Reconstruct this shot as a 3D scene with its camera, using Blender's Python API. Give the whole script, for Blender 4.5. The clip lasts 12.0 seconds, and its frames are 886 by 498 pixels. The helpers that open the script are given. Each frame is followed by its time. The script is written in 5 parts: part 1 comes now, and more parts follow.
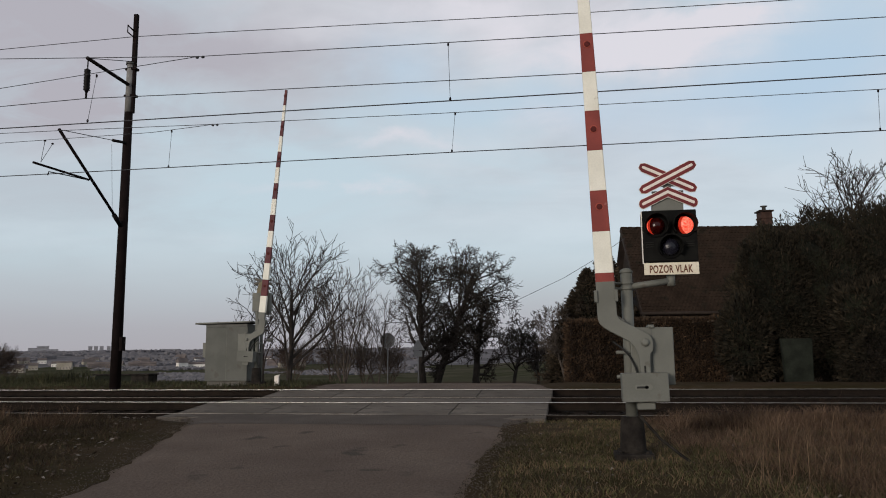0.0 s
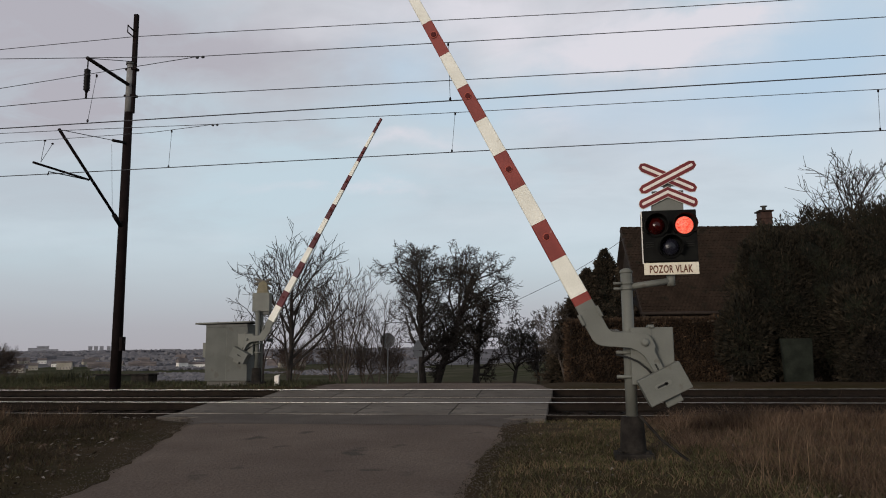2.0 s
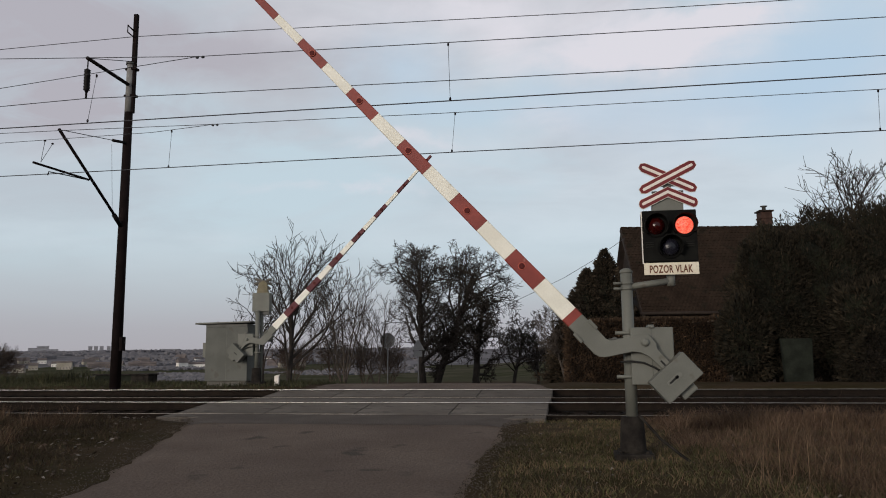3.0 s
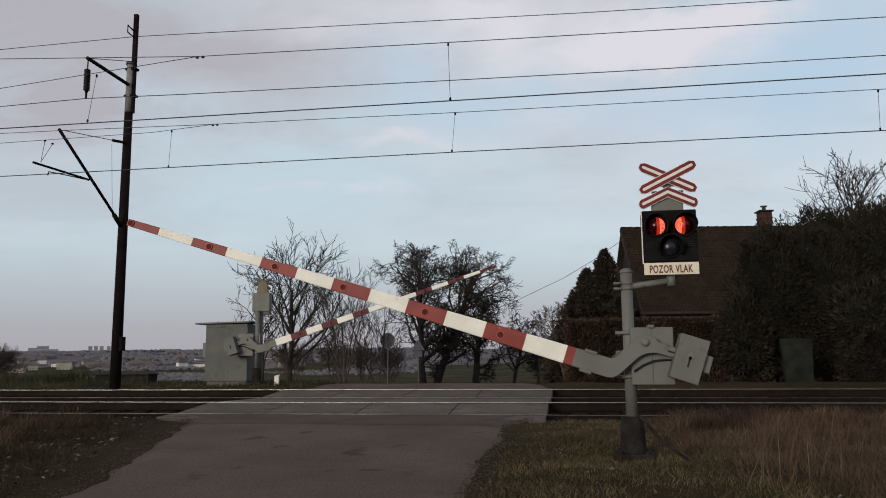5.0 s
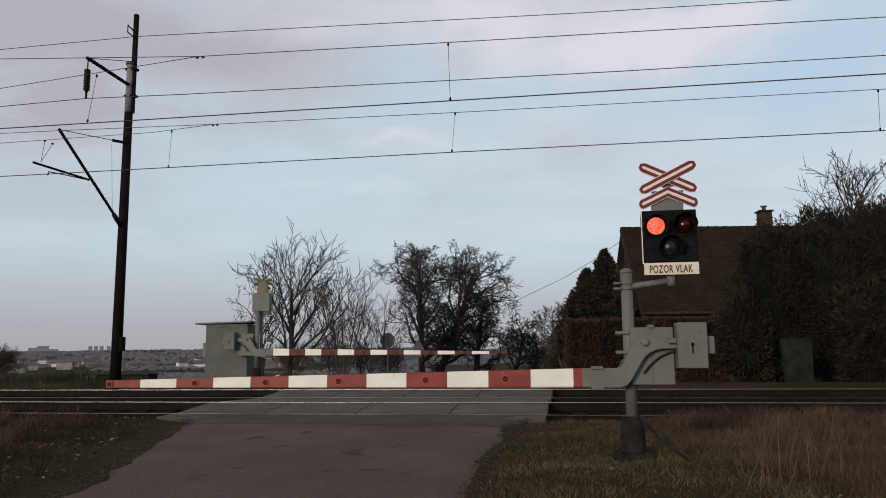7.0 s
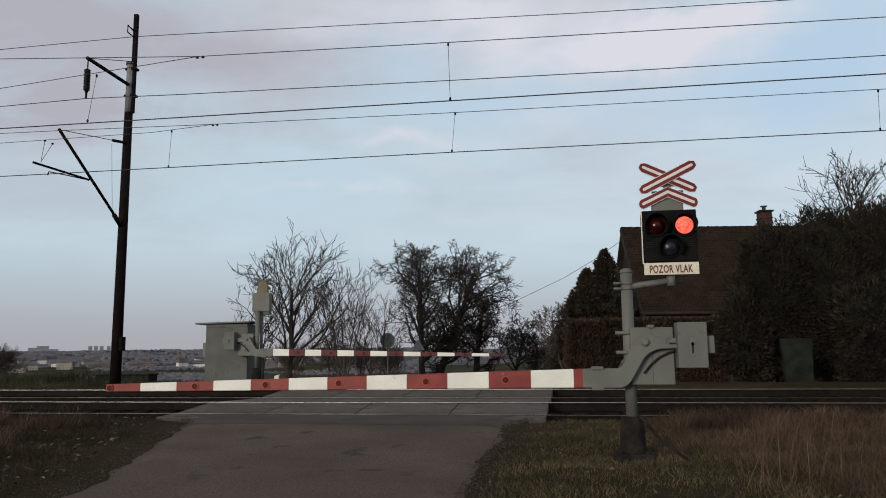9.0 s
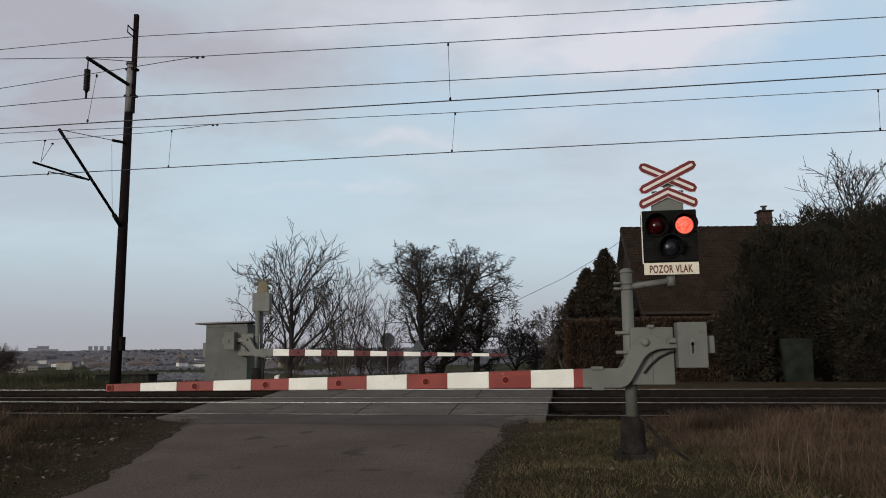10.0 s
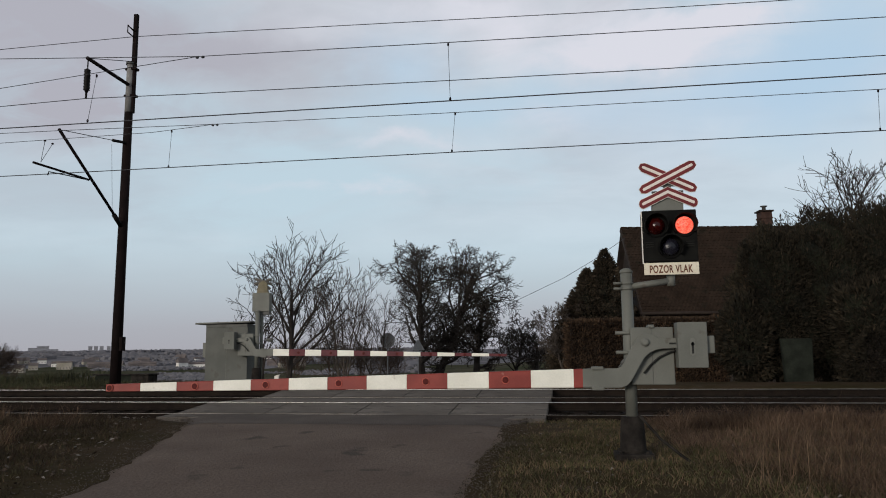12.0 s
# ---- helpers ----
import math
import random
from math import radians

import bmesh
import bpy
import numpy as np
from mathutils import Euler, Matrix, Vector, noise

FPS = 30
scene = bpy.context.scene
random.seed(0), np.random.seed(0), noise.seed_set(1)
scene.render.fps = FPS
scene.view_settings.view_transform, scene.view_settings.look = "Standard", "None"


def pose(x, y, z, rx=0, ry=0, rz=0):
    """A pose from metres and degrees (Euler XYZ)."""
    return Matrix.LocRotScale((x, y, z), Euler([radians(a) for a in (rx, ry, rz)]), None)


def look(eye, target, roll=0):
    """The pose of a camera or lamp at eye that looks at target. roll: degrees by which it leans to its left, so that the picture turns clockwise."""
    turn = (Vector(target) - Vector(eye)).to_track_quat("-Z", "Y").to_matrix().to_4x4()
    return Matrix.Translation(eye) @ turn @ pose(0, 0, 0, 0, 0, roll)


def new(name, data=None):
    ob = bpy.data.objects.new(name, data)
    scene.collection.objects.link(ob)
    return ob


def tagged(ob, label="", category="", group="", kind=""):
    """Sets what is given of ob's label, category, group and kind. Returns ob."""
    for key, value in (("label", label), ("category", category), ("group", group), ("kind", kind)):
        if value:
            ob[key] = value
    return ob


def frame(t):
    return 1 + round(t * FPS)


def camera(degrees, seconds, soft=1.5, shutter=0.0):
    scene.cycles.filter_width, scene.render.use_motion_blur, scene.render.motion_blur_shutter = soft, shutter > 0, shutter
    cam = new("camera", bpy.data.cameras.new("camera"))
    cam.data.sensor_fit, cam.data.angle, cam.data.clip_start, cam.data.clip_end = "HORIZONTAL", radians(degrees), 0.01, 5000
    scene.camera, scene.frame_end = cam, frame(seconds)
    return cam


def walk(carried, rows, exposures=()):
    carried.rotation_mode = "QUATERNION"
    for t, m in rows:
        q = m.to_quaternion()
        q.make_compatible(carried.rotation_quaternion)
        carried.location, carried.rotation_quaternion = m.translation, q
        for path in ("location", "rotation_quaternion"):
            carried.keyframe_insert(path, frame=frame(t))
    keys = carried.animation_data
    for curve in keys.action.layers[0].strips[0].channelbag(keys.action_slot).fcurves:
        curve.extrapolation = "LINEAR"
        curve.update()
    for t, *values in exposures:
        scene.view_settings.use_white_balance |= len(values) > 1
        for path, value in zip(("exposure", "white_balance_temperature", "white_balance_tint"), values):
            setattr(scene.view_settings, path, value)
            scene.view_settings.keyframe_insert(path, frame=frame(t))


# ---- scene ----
# ---------- camera ----------
cam = camera(60.40, 12.0, soft=1.0)
YAW, PITCH = radians(9.208), radians(7.941)
EYE = Vector((0.0, 0.0, 1.0405))
AIM = EYE + Vector((-math.sin(YAW) * math.cos(PITCH), math.cos(YAW) * math.cos(PITCH), math.sin(PITCH)))
walk(cam, [(0.0, look(EYE, AIM, -0.4946)), (12.0, look(EYE, AIM, -0.4946))], [(0.0, 0.0, 6800, 11), (6.8, 0.0, 6800, 11), (8.8, 0.0, 6600, 9), (12.0, 0.0, 6600, 9)])

# ---------- sky and sun ----------
SUN_ELEVATION, SUN_AZIMUTH = radians(11), radians(207)   # low, hazy, behind the camera (azimuth from +Y, clockwise)
world = bpy.data.worlds.new("sky")
scene.world = world
world.use_nodes = True
wn, wl = world.node_tree.nodes, world.node_tree.links
wn.clear()


def wnode(kind, **inputs):
    n = wn.new(kind)
    for k, val in inputs.items():
        n.inputs[k].default_value = val
    return n


sky = wnode("ShaderNodeTexSky")
sky.sky_type, sky.sun_disc = "NISHITA", False
sky.sun_elevation, sky.sun_rotation = SUN_ELEVATION, SUN_AZIMUTH
sky.air_density, sky.dust_density, sky.ozone_density = 1.0, 2.5, 1.5
coord = wnode("ShaderNodeTexCoord")
split = wnode("ShaderNodeSeparateXYZ")
wl.new(coord.outputs["Generated"], split.inputs[0])


def wmath(op, a, b=None, clamp=False):
    n = wn.new("ShaderNodeMath")
    n.operation, n.use_clamp = op, clamp
    for i, s in enumerate((a, b)):
        if s is None:
            continue
        if isinstance(s, (int, float)):
            n.inputs[i].default_value = s
        else:
            wl.new(s, n.inputs[i])
    return n.outputs[0]


def wmix(fac, a, b):
    n = wn.new("ShaderNodeMix")
    n.data_type = "RGBA"
    for i, s in ((0, fac), (6, a), (7, b)):
        if isinstance(s, (int, float)):
            n.inputs[i].default_value = s
        elif isinstance(s, tuple):
            n.inputs[i].default_value = (*s, 1)
        else:
            wl.new(s, n.inputs[i])
    return n.outputs[2]


def wramp(fac, stops):
    n = wn.new("ShaderNodeValToRGB")
    while len(n.color_ramp.elements) < len(stops):
        n.color_ramp.elements.new(0.5)
    for e, (pos, col) in zip(n.color_ramp.elements, stops):
        e.position, e.color = pos, (*col, 1)
    wl.new(fac, n.inputs[0])
    return n.outputs[0]


# flat cloud layer: the direction is projected on a plane overhead
up = wmath("MAXIMUM", split.outputs[2], 0.02)
height = wmath("ADD", up, 0.17)
flat = wnode("ShaderNodeCombineXYZ")
wl.new(wmath("DIVIDE", split.outputs[0], height), flat.inputs[0])
wl.new(wmath("DIVIDE", split.outputs[1], height), flat.inputs[1])


def cloud_noise(scale, detail, shift, rough=0.55, distortion=0.4):
    m = wnode("ShaderNodeMapping")
    m.inputs["Location"].default_value = shift
    m.inputs["Rotation"].default_value = (0, 0, 0.16)
    m.inputs["Scale"].default_value = (0.85, 1.05, 1.0)
    wl.new(flat.outputs[0], m.inputs[0])
    n = wnode("ShaderNodeTexNoise", Scale=scale, Detail=detail, Roughness=rough, Distortion=distortion)
    wl.new(m.outputs[0], n.inputs["Vector"])
    return n.outputs["Fac"]


banks = wmath("ADD", wmath("MULTIPLY", cloud_noise(1.25, 6.0, (3.1, 0.4, 0.0)), 0.7), wmath("MULTIPLY", cloud_noise(0.45, 3.0, (7.7, 2.0, 0.0)), 0.5))
cover = wramp(banks, [(0.48, (0, 0, 0)), (0.63, (1, 1, 1))])
tone = wmath("ADD", cloud_noise(2.2, 5.0, (1.0, 5.0, 2.0)), wmath("MULTIPLY", split.outputs[0], 0.32))
cloud_colour = wramp(tone, [(0.25, (0.44, 0.455, 0.52)), (0.64, (0.665, 0.705, 0.785))])
bright = wnode("ShaderNodeVectorMath")
bright.operation = "MULTIPLY"
bright.inputs[1].default_value = (0.10, 0.10, 0.10)
wl.new(sky.outputs[0], bright.inputs[0])
clear = wmix(0.8, bright.outputs[0], (0.605, 0.755, 0.865))
thin = wramp(split.outputs[2], [(0.10, (0.12, 0.12, 0.12)), (0.36, (0.92, 0.92, 0.92))])
open_sky = wmix(wmath("MULTIPLY", cover, thin), clear, cloud_colour)
haze = wramp(split.outputs[2], [(0.0, (1, 1, 1)), (0.035, (0.85, 0.85, 0.85)), (0.135, (0.0, 0.0, 0.0))])
haze_colour = (0.39, 0.39, 0.44)


# cloud banks in the part of the sky over the crossing: bearing, elevation, half width, half height (degrees), weight
def warped_direction():
    n = wnode("ShaderNodeTexNoise", Scale=7.0, Detail=6.0, Roughness=0.6)
    wl.new(coord.outputs["Generated"], n.inputs["Vector"])
    offset = wn.new("ShaderNodeVectorMath")
    offset.operation = "MULTIPLY_ADD"
    offset.inputs[1].default_value = (0.16, 0.16, 0.075)
    offset.inputs[2].default_value = (-0.08, -0.08, -0.0375)
    wl.new(n.outputs["Color"], offset.inputs[0])
    total = wn.new("ShaderNodeVectorMath")
    total.operation = "ADD"
    wl.new(coord.outputs["Generated"], total.inputs[0])
    wl.new(offset.outputs[0], total.inputs[1])
    return total.outputs[0]


WARPED = warped_direction()


def cloud_bank(bearing, elevation, half_w, half_h, weight):
    b, e = radians(bearing), radians(elevation)
    centre = (math.sin(b) * math.cos(e), math.cos(b) * math.cos(e), math.sin(e))
    d = wn.new("ShaderNodeVectorMath")
    d.operation = "SUBTRACT"
    d.inputs[1].default_value = centre
    wl.new(WARPED, d.inputs[0])
    m = wn.new("ShaderNodeVectorMath")
    m.operation = "MULTIPLY"
    m.inputs[1].default_value = (1 / radians(half_w), 1.6, 1 / radians(half_h))
    wl.new(d.outputs[0], m.inputs[0])
    q = wn.new("ShaderNodeVectorMath")
    q.operation = "DOT_PRODUCT"
    wl.new(m.outputs[0], q.inputs[0])
    wl.new(m.outputs[0], q.inputs[1])
    return wmath("MULTIPLY", wmath("EXPONENT", wmath("MULTIPLY", q.outputs["Value"], -1.0)), weight)


def bank_sum(rows):
    total = None
    for row in rows:
        lobe = cloud_bank(*row)
        total = lobe if total is None else wmath("ADD", total, lobe)
    return total


white_banks = bank_sum([(-3.4, 23.6, 4.7, 1.9, 1.00), (8.1, 22.3, 6.4, 2.1, 1.00), (11.0, 23.8, 5.1, 1.3, 0.80), (-19.0, 24.1, 6.4, 1.7, 0.50), (-13.2, 15.7, 5.1, 0.6, 0.80), (-15.4, 12.5, 7.7, 0.5, 0.70), (-2.7, 17.7, 3.0, 1.1, 0.50), (-8.3, 25.7, 5.1, 1.1, 0.80), (0.4, 21.0, 8.5, 1.1, 0.50)])
grey_banks = bank_sum([(-37.2, 21.8, 10.2, 5.1, 1.00), (-38.6, 15.8, 6.8, 2.6, 0.60), (-24.5, 21.9, 5.1, 2.1, 0.50), (-23.5, 17.1, 6.4, 1.3, 0.35), (-31.9, 10.3, 8.5, 1.3, 0.30)])
blue_gaps = bank_sum([(9.5, 17.5, 9.0, 3.0, 0.60), (18.0, 22.0, 7.0, 3.5, 0.70), (-12.8, 21.7, 3.4, 2.6, 0.80), (18.4, 17.8, 6.0, 3.4, 0.90), (-0.5, 18.6, 6.8, 1.7, 0.50), (-10.2, 18.1, 5.1, 1.3, 0.60)])
wisps = wmath("SUBTRACT", cloud_noise(3.4, 7.0, (2.2, 6.0, 1.0), 0.62, 0.6), 0.5)
blue = wmix(wmath("MULTIPLY", blue_gaps, 0.75, True), open_sky, (0.46, 0.62, 0.79))
grey = wmix(wmath("MULTIPLY", wmath("ADD", grey_banks, wmath("MULTIPLY", wisps, 2.4)), wmath("MULTIPLY", grey_banks, 1.25, True), True), blue, (0.435, 0.44, 0.51))
white = wmix(wmath("MULTIPLY", wmath("ADD", white_banks, wmath("MULTIPLY", wisps, 2.9)), wmath("MULTIPLY", white_banks, 1.0, True), True), grey, (0.70, 0.712, 0.80))
hazy = wmix(haze, white, haze_colour)
# the evening sky deepens towards the zenith
deep = wramp(split.outputs[2], [(0.46, (1, 1, 1)), (0.95, (0.34, 0.27, 0.22))])
zenith = wn.new("ShaderNodeMix")
zenith.data_type, zenith.blend_type = "RGBA", "MULTIPLY"
zenith.inputs[0].default_value = 1.0
wl.new(hazy, zenith.inputs[6])
wl.new(deep, zenith.inputs[7])
final = zenith.outputs[2]
bg = wnode("ShaderNodeBackground", Strength=1.0)
wl.new(final, bg.inputs[0])
out = wnode("ShaderNodeOutputWorld")
wl.new(bg.outputs[0], out.inputs[0])

sun = new("sun", bpy.data.lights.new("sun", "SUN"))
sun.data.energy, sun.data.angle, sun.data.color = 1.75, radians(16), (1.0, 0.93, 0.84)
toward = Vector((math.sin(SUN_AZIMUTH) * math.cos(SUN_ELEVATION), math.cos(SUN_AZIMUTH) * math.cos(SUN_ELEVATION), math.sin(SUN_ELEVATION)))
sun.matrix_world = look(toward * 50, (0, 0, 0))


# ---------- materials ----------
def mat(name, c1, c2, rough=0.7, scale=4.0, fine=40.0, bump=0.3, metal=0.0, third=None, third_at=0.62, spread=0.12, emit=None, power=0.0, grain=0.35, spec=0.3):
    """Two-scale material: broad patches of c1 and c2, fine grain, stains of a third colour, bump."""
    m = bpy.data.materials.new(name)
    m.use_nodes = True
    nt = m.node_tree
    b = nt.nodes["Principled BSDF"]
    tc = nt.nodes.new("ShaderNodeTexCoord")

    def noise_at(s, d=4.0):
        n = nt.nodes.new("ShaderNodeTexNoise")
        n.inputs["Scale"].default_value, n.inputs["Detail"].default_value = s, d
        nt.links.new(tc.outputs["Object"], n.inputs["Vector"])
        return n.outputs["Fac"]

    def ramp(f, lo, hi, a, c):
        r = nt.nodes.new("ShaderNodeValToRGB")
        r.color_ramp.elements[0].position, r.color_ramp.elements[1].position = lo, hi
        r.color_ramp.elements[0].color, r.color_ramp.elements[1].color = (*a, 1), (*c, 1)
        nt.links.new(f, r.inputs[0])
        return r.outputs[0]

    def blend(kind, f, a, c):
        x = nt.nodes.new("ShaderNodeMix")
        x.data_type, x.blend_type = "RGBA", kind
        if isinstance(f, float):
            x.inputs[0].default_value = f
        else:
            nt.links.new(f, x.inputs[0])
        nt.links.new(a, x.inputs[6])
        if isinstance(c, tuple):
            x.inputs[7].default_value = (*c, 1)
        else:
            nt.links.new(c, x.inputs[7])
        return x.outputs[2]

    col = ramp(noise_at(scale), 0.5 - spread, 0.5 + spread, c1, c2)
    g = noise_at(fine, 3.0)
    col = blend("MULTIPLY", grain, col, ramp(g, 0.3, 0.7, (0.55, 0.55, 0.55), (1.35, 1.35, 1.35)))
    if third:
        col = blend("MIX", ramp(noise_at(scale * 2.3, 8.0), third_at, third_at + 0.06, (0, 0, 0), (1, 1, 1)), col, third)
    nt.links.new(col, b.inputs["Base Color"])
    b.inputs["Metallic"].default_value = metal
    b.inputs["Specular IOR Level"].default_value = spec
    rr = nt.nodes.new("ShaderNodeMapRange")
    rr.inputs[3].default_value, rr.inputs[4].default_value = max(0.05, rough - 0.1), min(1.0, rough + 0.12)
    nt.links.new(g, rr.inputs[0])
    nt.links.new(rr.outputs[0], b.inputs["Roughness"])
    if bump:
        bp = nt.nodes.new("ShaderNodeBump")
        bp.inputs["Strength"].default_value, bp.inputs["Distance"].default_value = bump, 0.02
        nt.links.new(g, bp.inputs["Height"])
        nt.links.new(bp.outputs[0], b.inputs["Normal"])
    if emit:
        e = ramp(noise_at(46.0, 4.0), 0.34, 0.74, emit[0], emit[1])
        nt.links.new(e, b.inputs["Emission Color"])
        b.inputs["Emission Strength"].default_value = power
    return m


def island(m, low=0.6, high=1.4, random_object=False):
    """Vary the brightness from piece to piece."""
    nt = m.node_tree
    b = nt.nodes["Principled BSDF"]
    src = b.inputs["Base Color"].links[0].from_socket
    gi = nt.nodes.new("ShaderNodeObjectInfo" if random_object else "ShaderNodeNewGeometry")
    mr = nt.nodes.new("ShaderNodeMapRange")
    mr.inputs[3].default_value, mr.inputs[4].default_value = low, high
    nt.links.new(gi.outputs["Random" if random_object else "Random Per Island"], mr.inputs[0])
    x = nt.nodes.new("ShaderNodeVectorMath")
    x.operation = "SCALE"
    nt.links.new(src, x.inputs[0])
    nt.links.new(mr.outputs[0], x.inputs[3])
    nt.links.new(x.outputs[0], b.inputs["Base Color"])
    return m


GROUND = mat("winter_turf", (0.034, 0.027, 0.014), (0.048, 0.034, 0.022), 0.95, 0.55, 9.0, 0.7, third=(0.048, 0.038, 0.027), third_at=0.60, spec=0.02)
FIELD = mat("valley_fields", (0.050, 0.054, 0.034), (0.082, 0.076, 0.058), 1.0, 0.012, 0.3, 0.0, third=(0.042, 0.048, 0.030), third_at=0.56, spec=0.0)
# pale grey-blue: distance haze is put into the hill colour
HILLS = mat("hazed_hill_fields", (0.160, 0.156, 0.172), (0.190, 0.186, 0.202), 1.0, 0.004, 0.05, 0.0, third=(0.125, 0.122, 0.134), third_at=0.50, spec=0.0)
ASPHALT = mat("worn_asphalt", (0.098, 0.074, 0.062), (0.130, 0.100, 0.083), 0.92, 0.6, 32.0, 1.0, third=(0.060, 0.049, 0.043), third_at=0.63, spec=0.10, grain=0.55)
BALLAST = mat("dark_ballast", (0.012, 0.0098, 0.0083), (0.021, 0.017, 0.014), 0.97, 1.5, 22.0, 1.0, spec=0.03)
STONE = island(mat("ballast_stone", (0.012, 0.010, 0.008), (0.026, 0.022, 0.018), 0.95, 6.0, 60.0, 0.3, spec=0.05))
CONCRETE = island(mat("crossing_concrete", (0.105, 0.091, 0.080), (0.140, 0.122, 0.108), 0.85, 1.2, 45.0, 0.4, third=(0.085, 0.075, 0.066), third_at=0.56, spec=0.08), 0.85, 1.12, True)
OLD_CONCRETE = mat("old_concrete", (0.10, 0.095, 0.085), (0.14, 0.13, 0.115), 0.9, 3.0, 40.0, 0.4)
SLEEPER = island(mat("dark_sleeper", (0.016, 0.012, 0.010), (0.026, 0.020, 0.017), 0.95, 3.0, 40.0, 0.5, spec=0.05), 0.8, 1.2, True)
RAIL = mat("rusty_rail", (0.011, 0.008, 0.0065), (0.018, 0.013, 0.010), 0.9, 5.0, 60.0, 0.2, spec=0.1)
RAILTOP = mat("polished_rail_head", (0.72, 0.70, 0.67), (0.80, 0.78, 0.75), 0.36, 2.0, 30.0, 0.05, metal=1.0, grain=0.1)
DULLTOP = mat("dull_rail_head", (0.22, 0.20, 0.185), (0.34, 0.32, 0.30), 0.5, 0.4, 30.0, 0.05, metal=1.0, grain=0.2)
GREY = mat("grey_paint", (0.118, 0.120, 0.106), (0.142, 0.144, 0.128), 0.55, 2.5, 70.0, 0.06, third=(0.10, 0.095, 0.08), third_at=0.66, grain=0.12)
GREY2 = mat("weathered_grey_paint", (0.105, 0.107, 0.095), (0.130, 0.132, 0.118), 0.6, 1.8, 50.0, 0.06, third=(0.105, 0.10, 0.085), third_at=0.63, grain=0.14)
DARKGREY = mat("dark_grey_metal", (0.07, 0.07, 0.066), (0.10, 0.10, 0.095), 0.6, 4.0, 50.0, 0.1)
SLOT = mat("dark_slot", (0.012, 0.012, 0.012), (0.02, 0.02, 0.02), 0.8, 8.0, 60.0, 0.0)
BLACK = mat("black_housing", (0.006, 0.006, 0.006), (0.011, 0.011, 0.010), 0.8, 5.0, 60.0, 0.08, spec=0.08)
FOOT = mat("bitumen_foot", (0.015, 0.013, 0.012), (0.030, 0.026, 0.023), 0.9, 6.0, 40.0, 0.3, spec=0.06)
WHITE = mat("boom_white", (0.74, 0.72, 0.64), (0.82, 0.80, 0.72), 0.5, 3.0, 50.0, 0.05, third=(0.52, 0.48, 0.41), third_at=0.70, grain=0.10)
RED = mat("boom_red", (0.195, 0.030, 0.024), (0.25, 0.041, 0.032), 0.5, 3.0, 50.0, 0.05, third=(0.32, 0.13, 0.11), third_at=0.70, grain=0.15)
REFLECT_RING = mat("reflector_ring", (0.33, 0.055, 0.035), (0.42, 0.075, 0.045), 0.45, 9.0, 60.0, 0.1)
REFLECTOR = mat("red_reflector", (0.060, 0.006, 0.005), (0.095, 0.009, 0.008), 0.75, 20.0, 90.0, 0.2)
FARRED = mat("dark_maroon_band", (0.085, 0.020, 0.026), (0.125, 0.028, 0.034), 0.6, 3.0, 50.0, 0.05, third=(0.20, 0.10, 0.10), third_at=0.68, grain=0.2)
SIGNRED = mat("sign_red", (0.125, 0.013, 0.016), (0.165, 0.018, 0.021), 0.45, 5.0, 50.0, 0.03, grain=0.12)
SIGNWHITE = mat("sign_white", (0.68, 0.63, 0.58), (0.76, 0.70, 0.65), 0.5, 5.0, 50.0, 0.03, third=(0.5, 0.42, 0.36), third_at=0.70, grain=0.1)
PLATE = mat("cream_plate", (0.66, 0.60, 0.48), (0.74, 0.68, 0.56), 0.5, 8.0, 60.0, 0.03, third=(0.42, 0.33, 0.22), third_at=0.68, grain=0.12)
LETTER = mat("brown_lettering", (0.10, 0.035, 0.015), (0.15, 0.05, 0.025), 0.6, 9.0, 60.0, 0.0)
GLOW = mat("lit_red_lens", (0.45, 0.03, 0.02), (0.55, 0.04, 0.02), 0.3, 20.0, 60.0, 0.1, emit=((0.92, 0.032, 0.011), (1.0, 0.36, 0.25)), power=1.0)
HALFGLOW = mat("fading_red_lens", (0.08, 0.005, 0.003), (0.11, 0.008, 0.005), 0.3, 20.0, 60.0, 0.1, emit=((0.36, 0.013, 0.006), (0.46, 0.034, 0.014)), power=1.0)
DIM = mat("dark_red_lens", (0.022, 0.0015, 0.0015), (0.036, 0.003, 0.0025), 0.15, 20.0, 60.0, 0.1)
CLEARLENS = mat("unlit_white_lens", (0.008, 0.008, 0.013), (0.014, 0.014, 0.022), 0.25, 20.0, 60.0, 0.05)
MASTBROWN = mat("brown_mast_paint", (0.008, 0.005, 0.005), (0.013, 0.008, 0.008), 0.9, 3.0, 50.0, 0.15, spec=0.1)
MASTGREY = mat("bare_mast_band", (0.15, 0.145, 0.145), (0.21, 0.205, 0.20), 0.8, 3.0, 50.0, 0.15)
WIRE = mat("copper_wire_dark", (0.045, 0.045, 0.050), (0.065, 0.066, 0.074), 0.8, 5.0, 60.0, 0.0, spec=0.1)
INSULATOR = mat("brown_insulator", (0.004, 0.003, 0.003), (0.008, 0.006, 0.006), 0.6, 8.0, 60.0, 0.0, spec=0.15)


# ---------- mesh helpers ----------
def part(name, bm, material, parent=None, label=""):
    me = bpy.data.meshes.new(name)
    bm.to_mesh(me)
    bm.free()
    me.materials.append(material)
    ob = new(name, me)
    ob.parent = parent
    if label:
        tagged(ob, label)
    return ob


def piece(name, me, parent, m):
    ob = new(name, me)
    ob.parent = parent
    ob.matrix_basis = m
    return ob


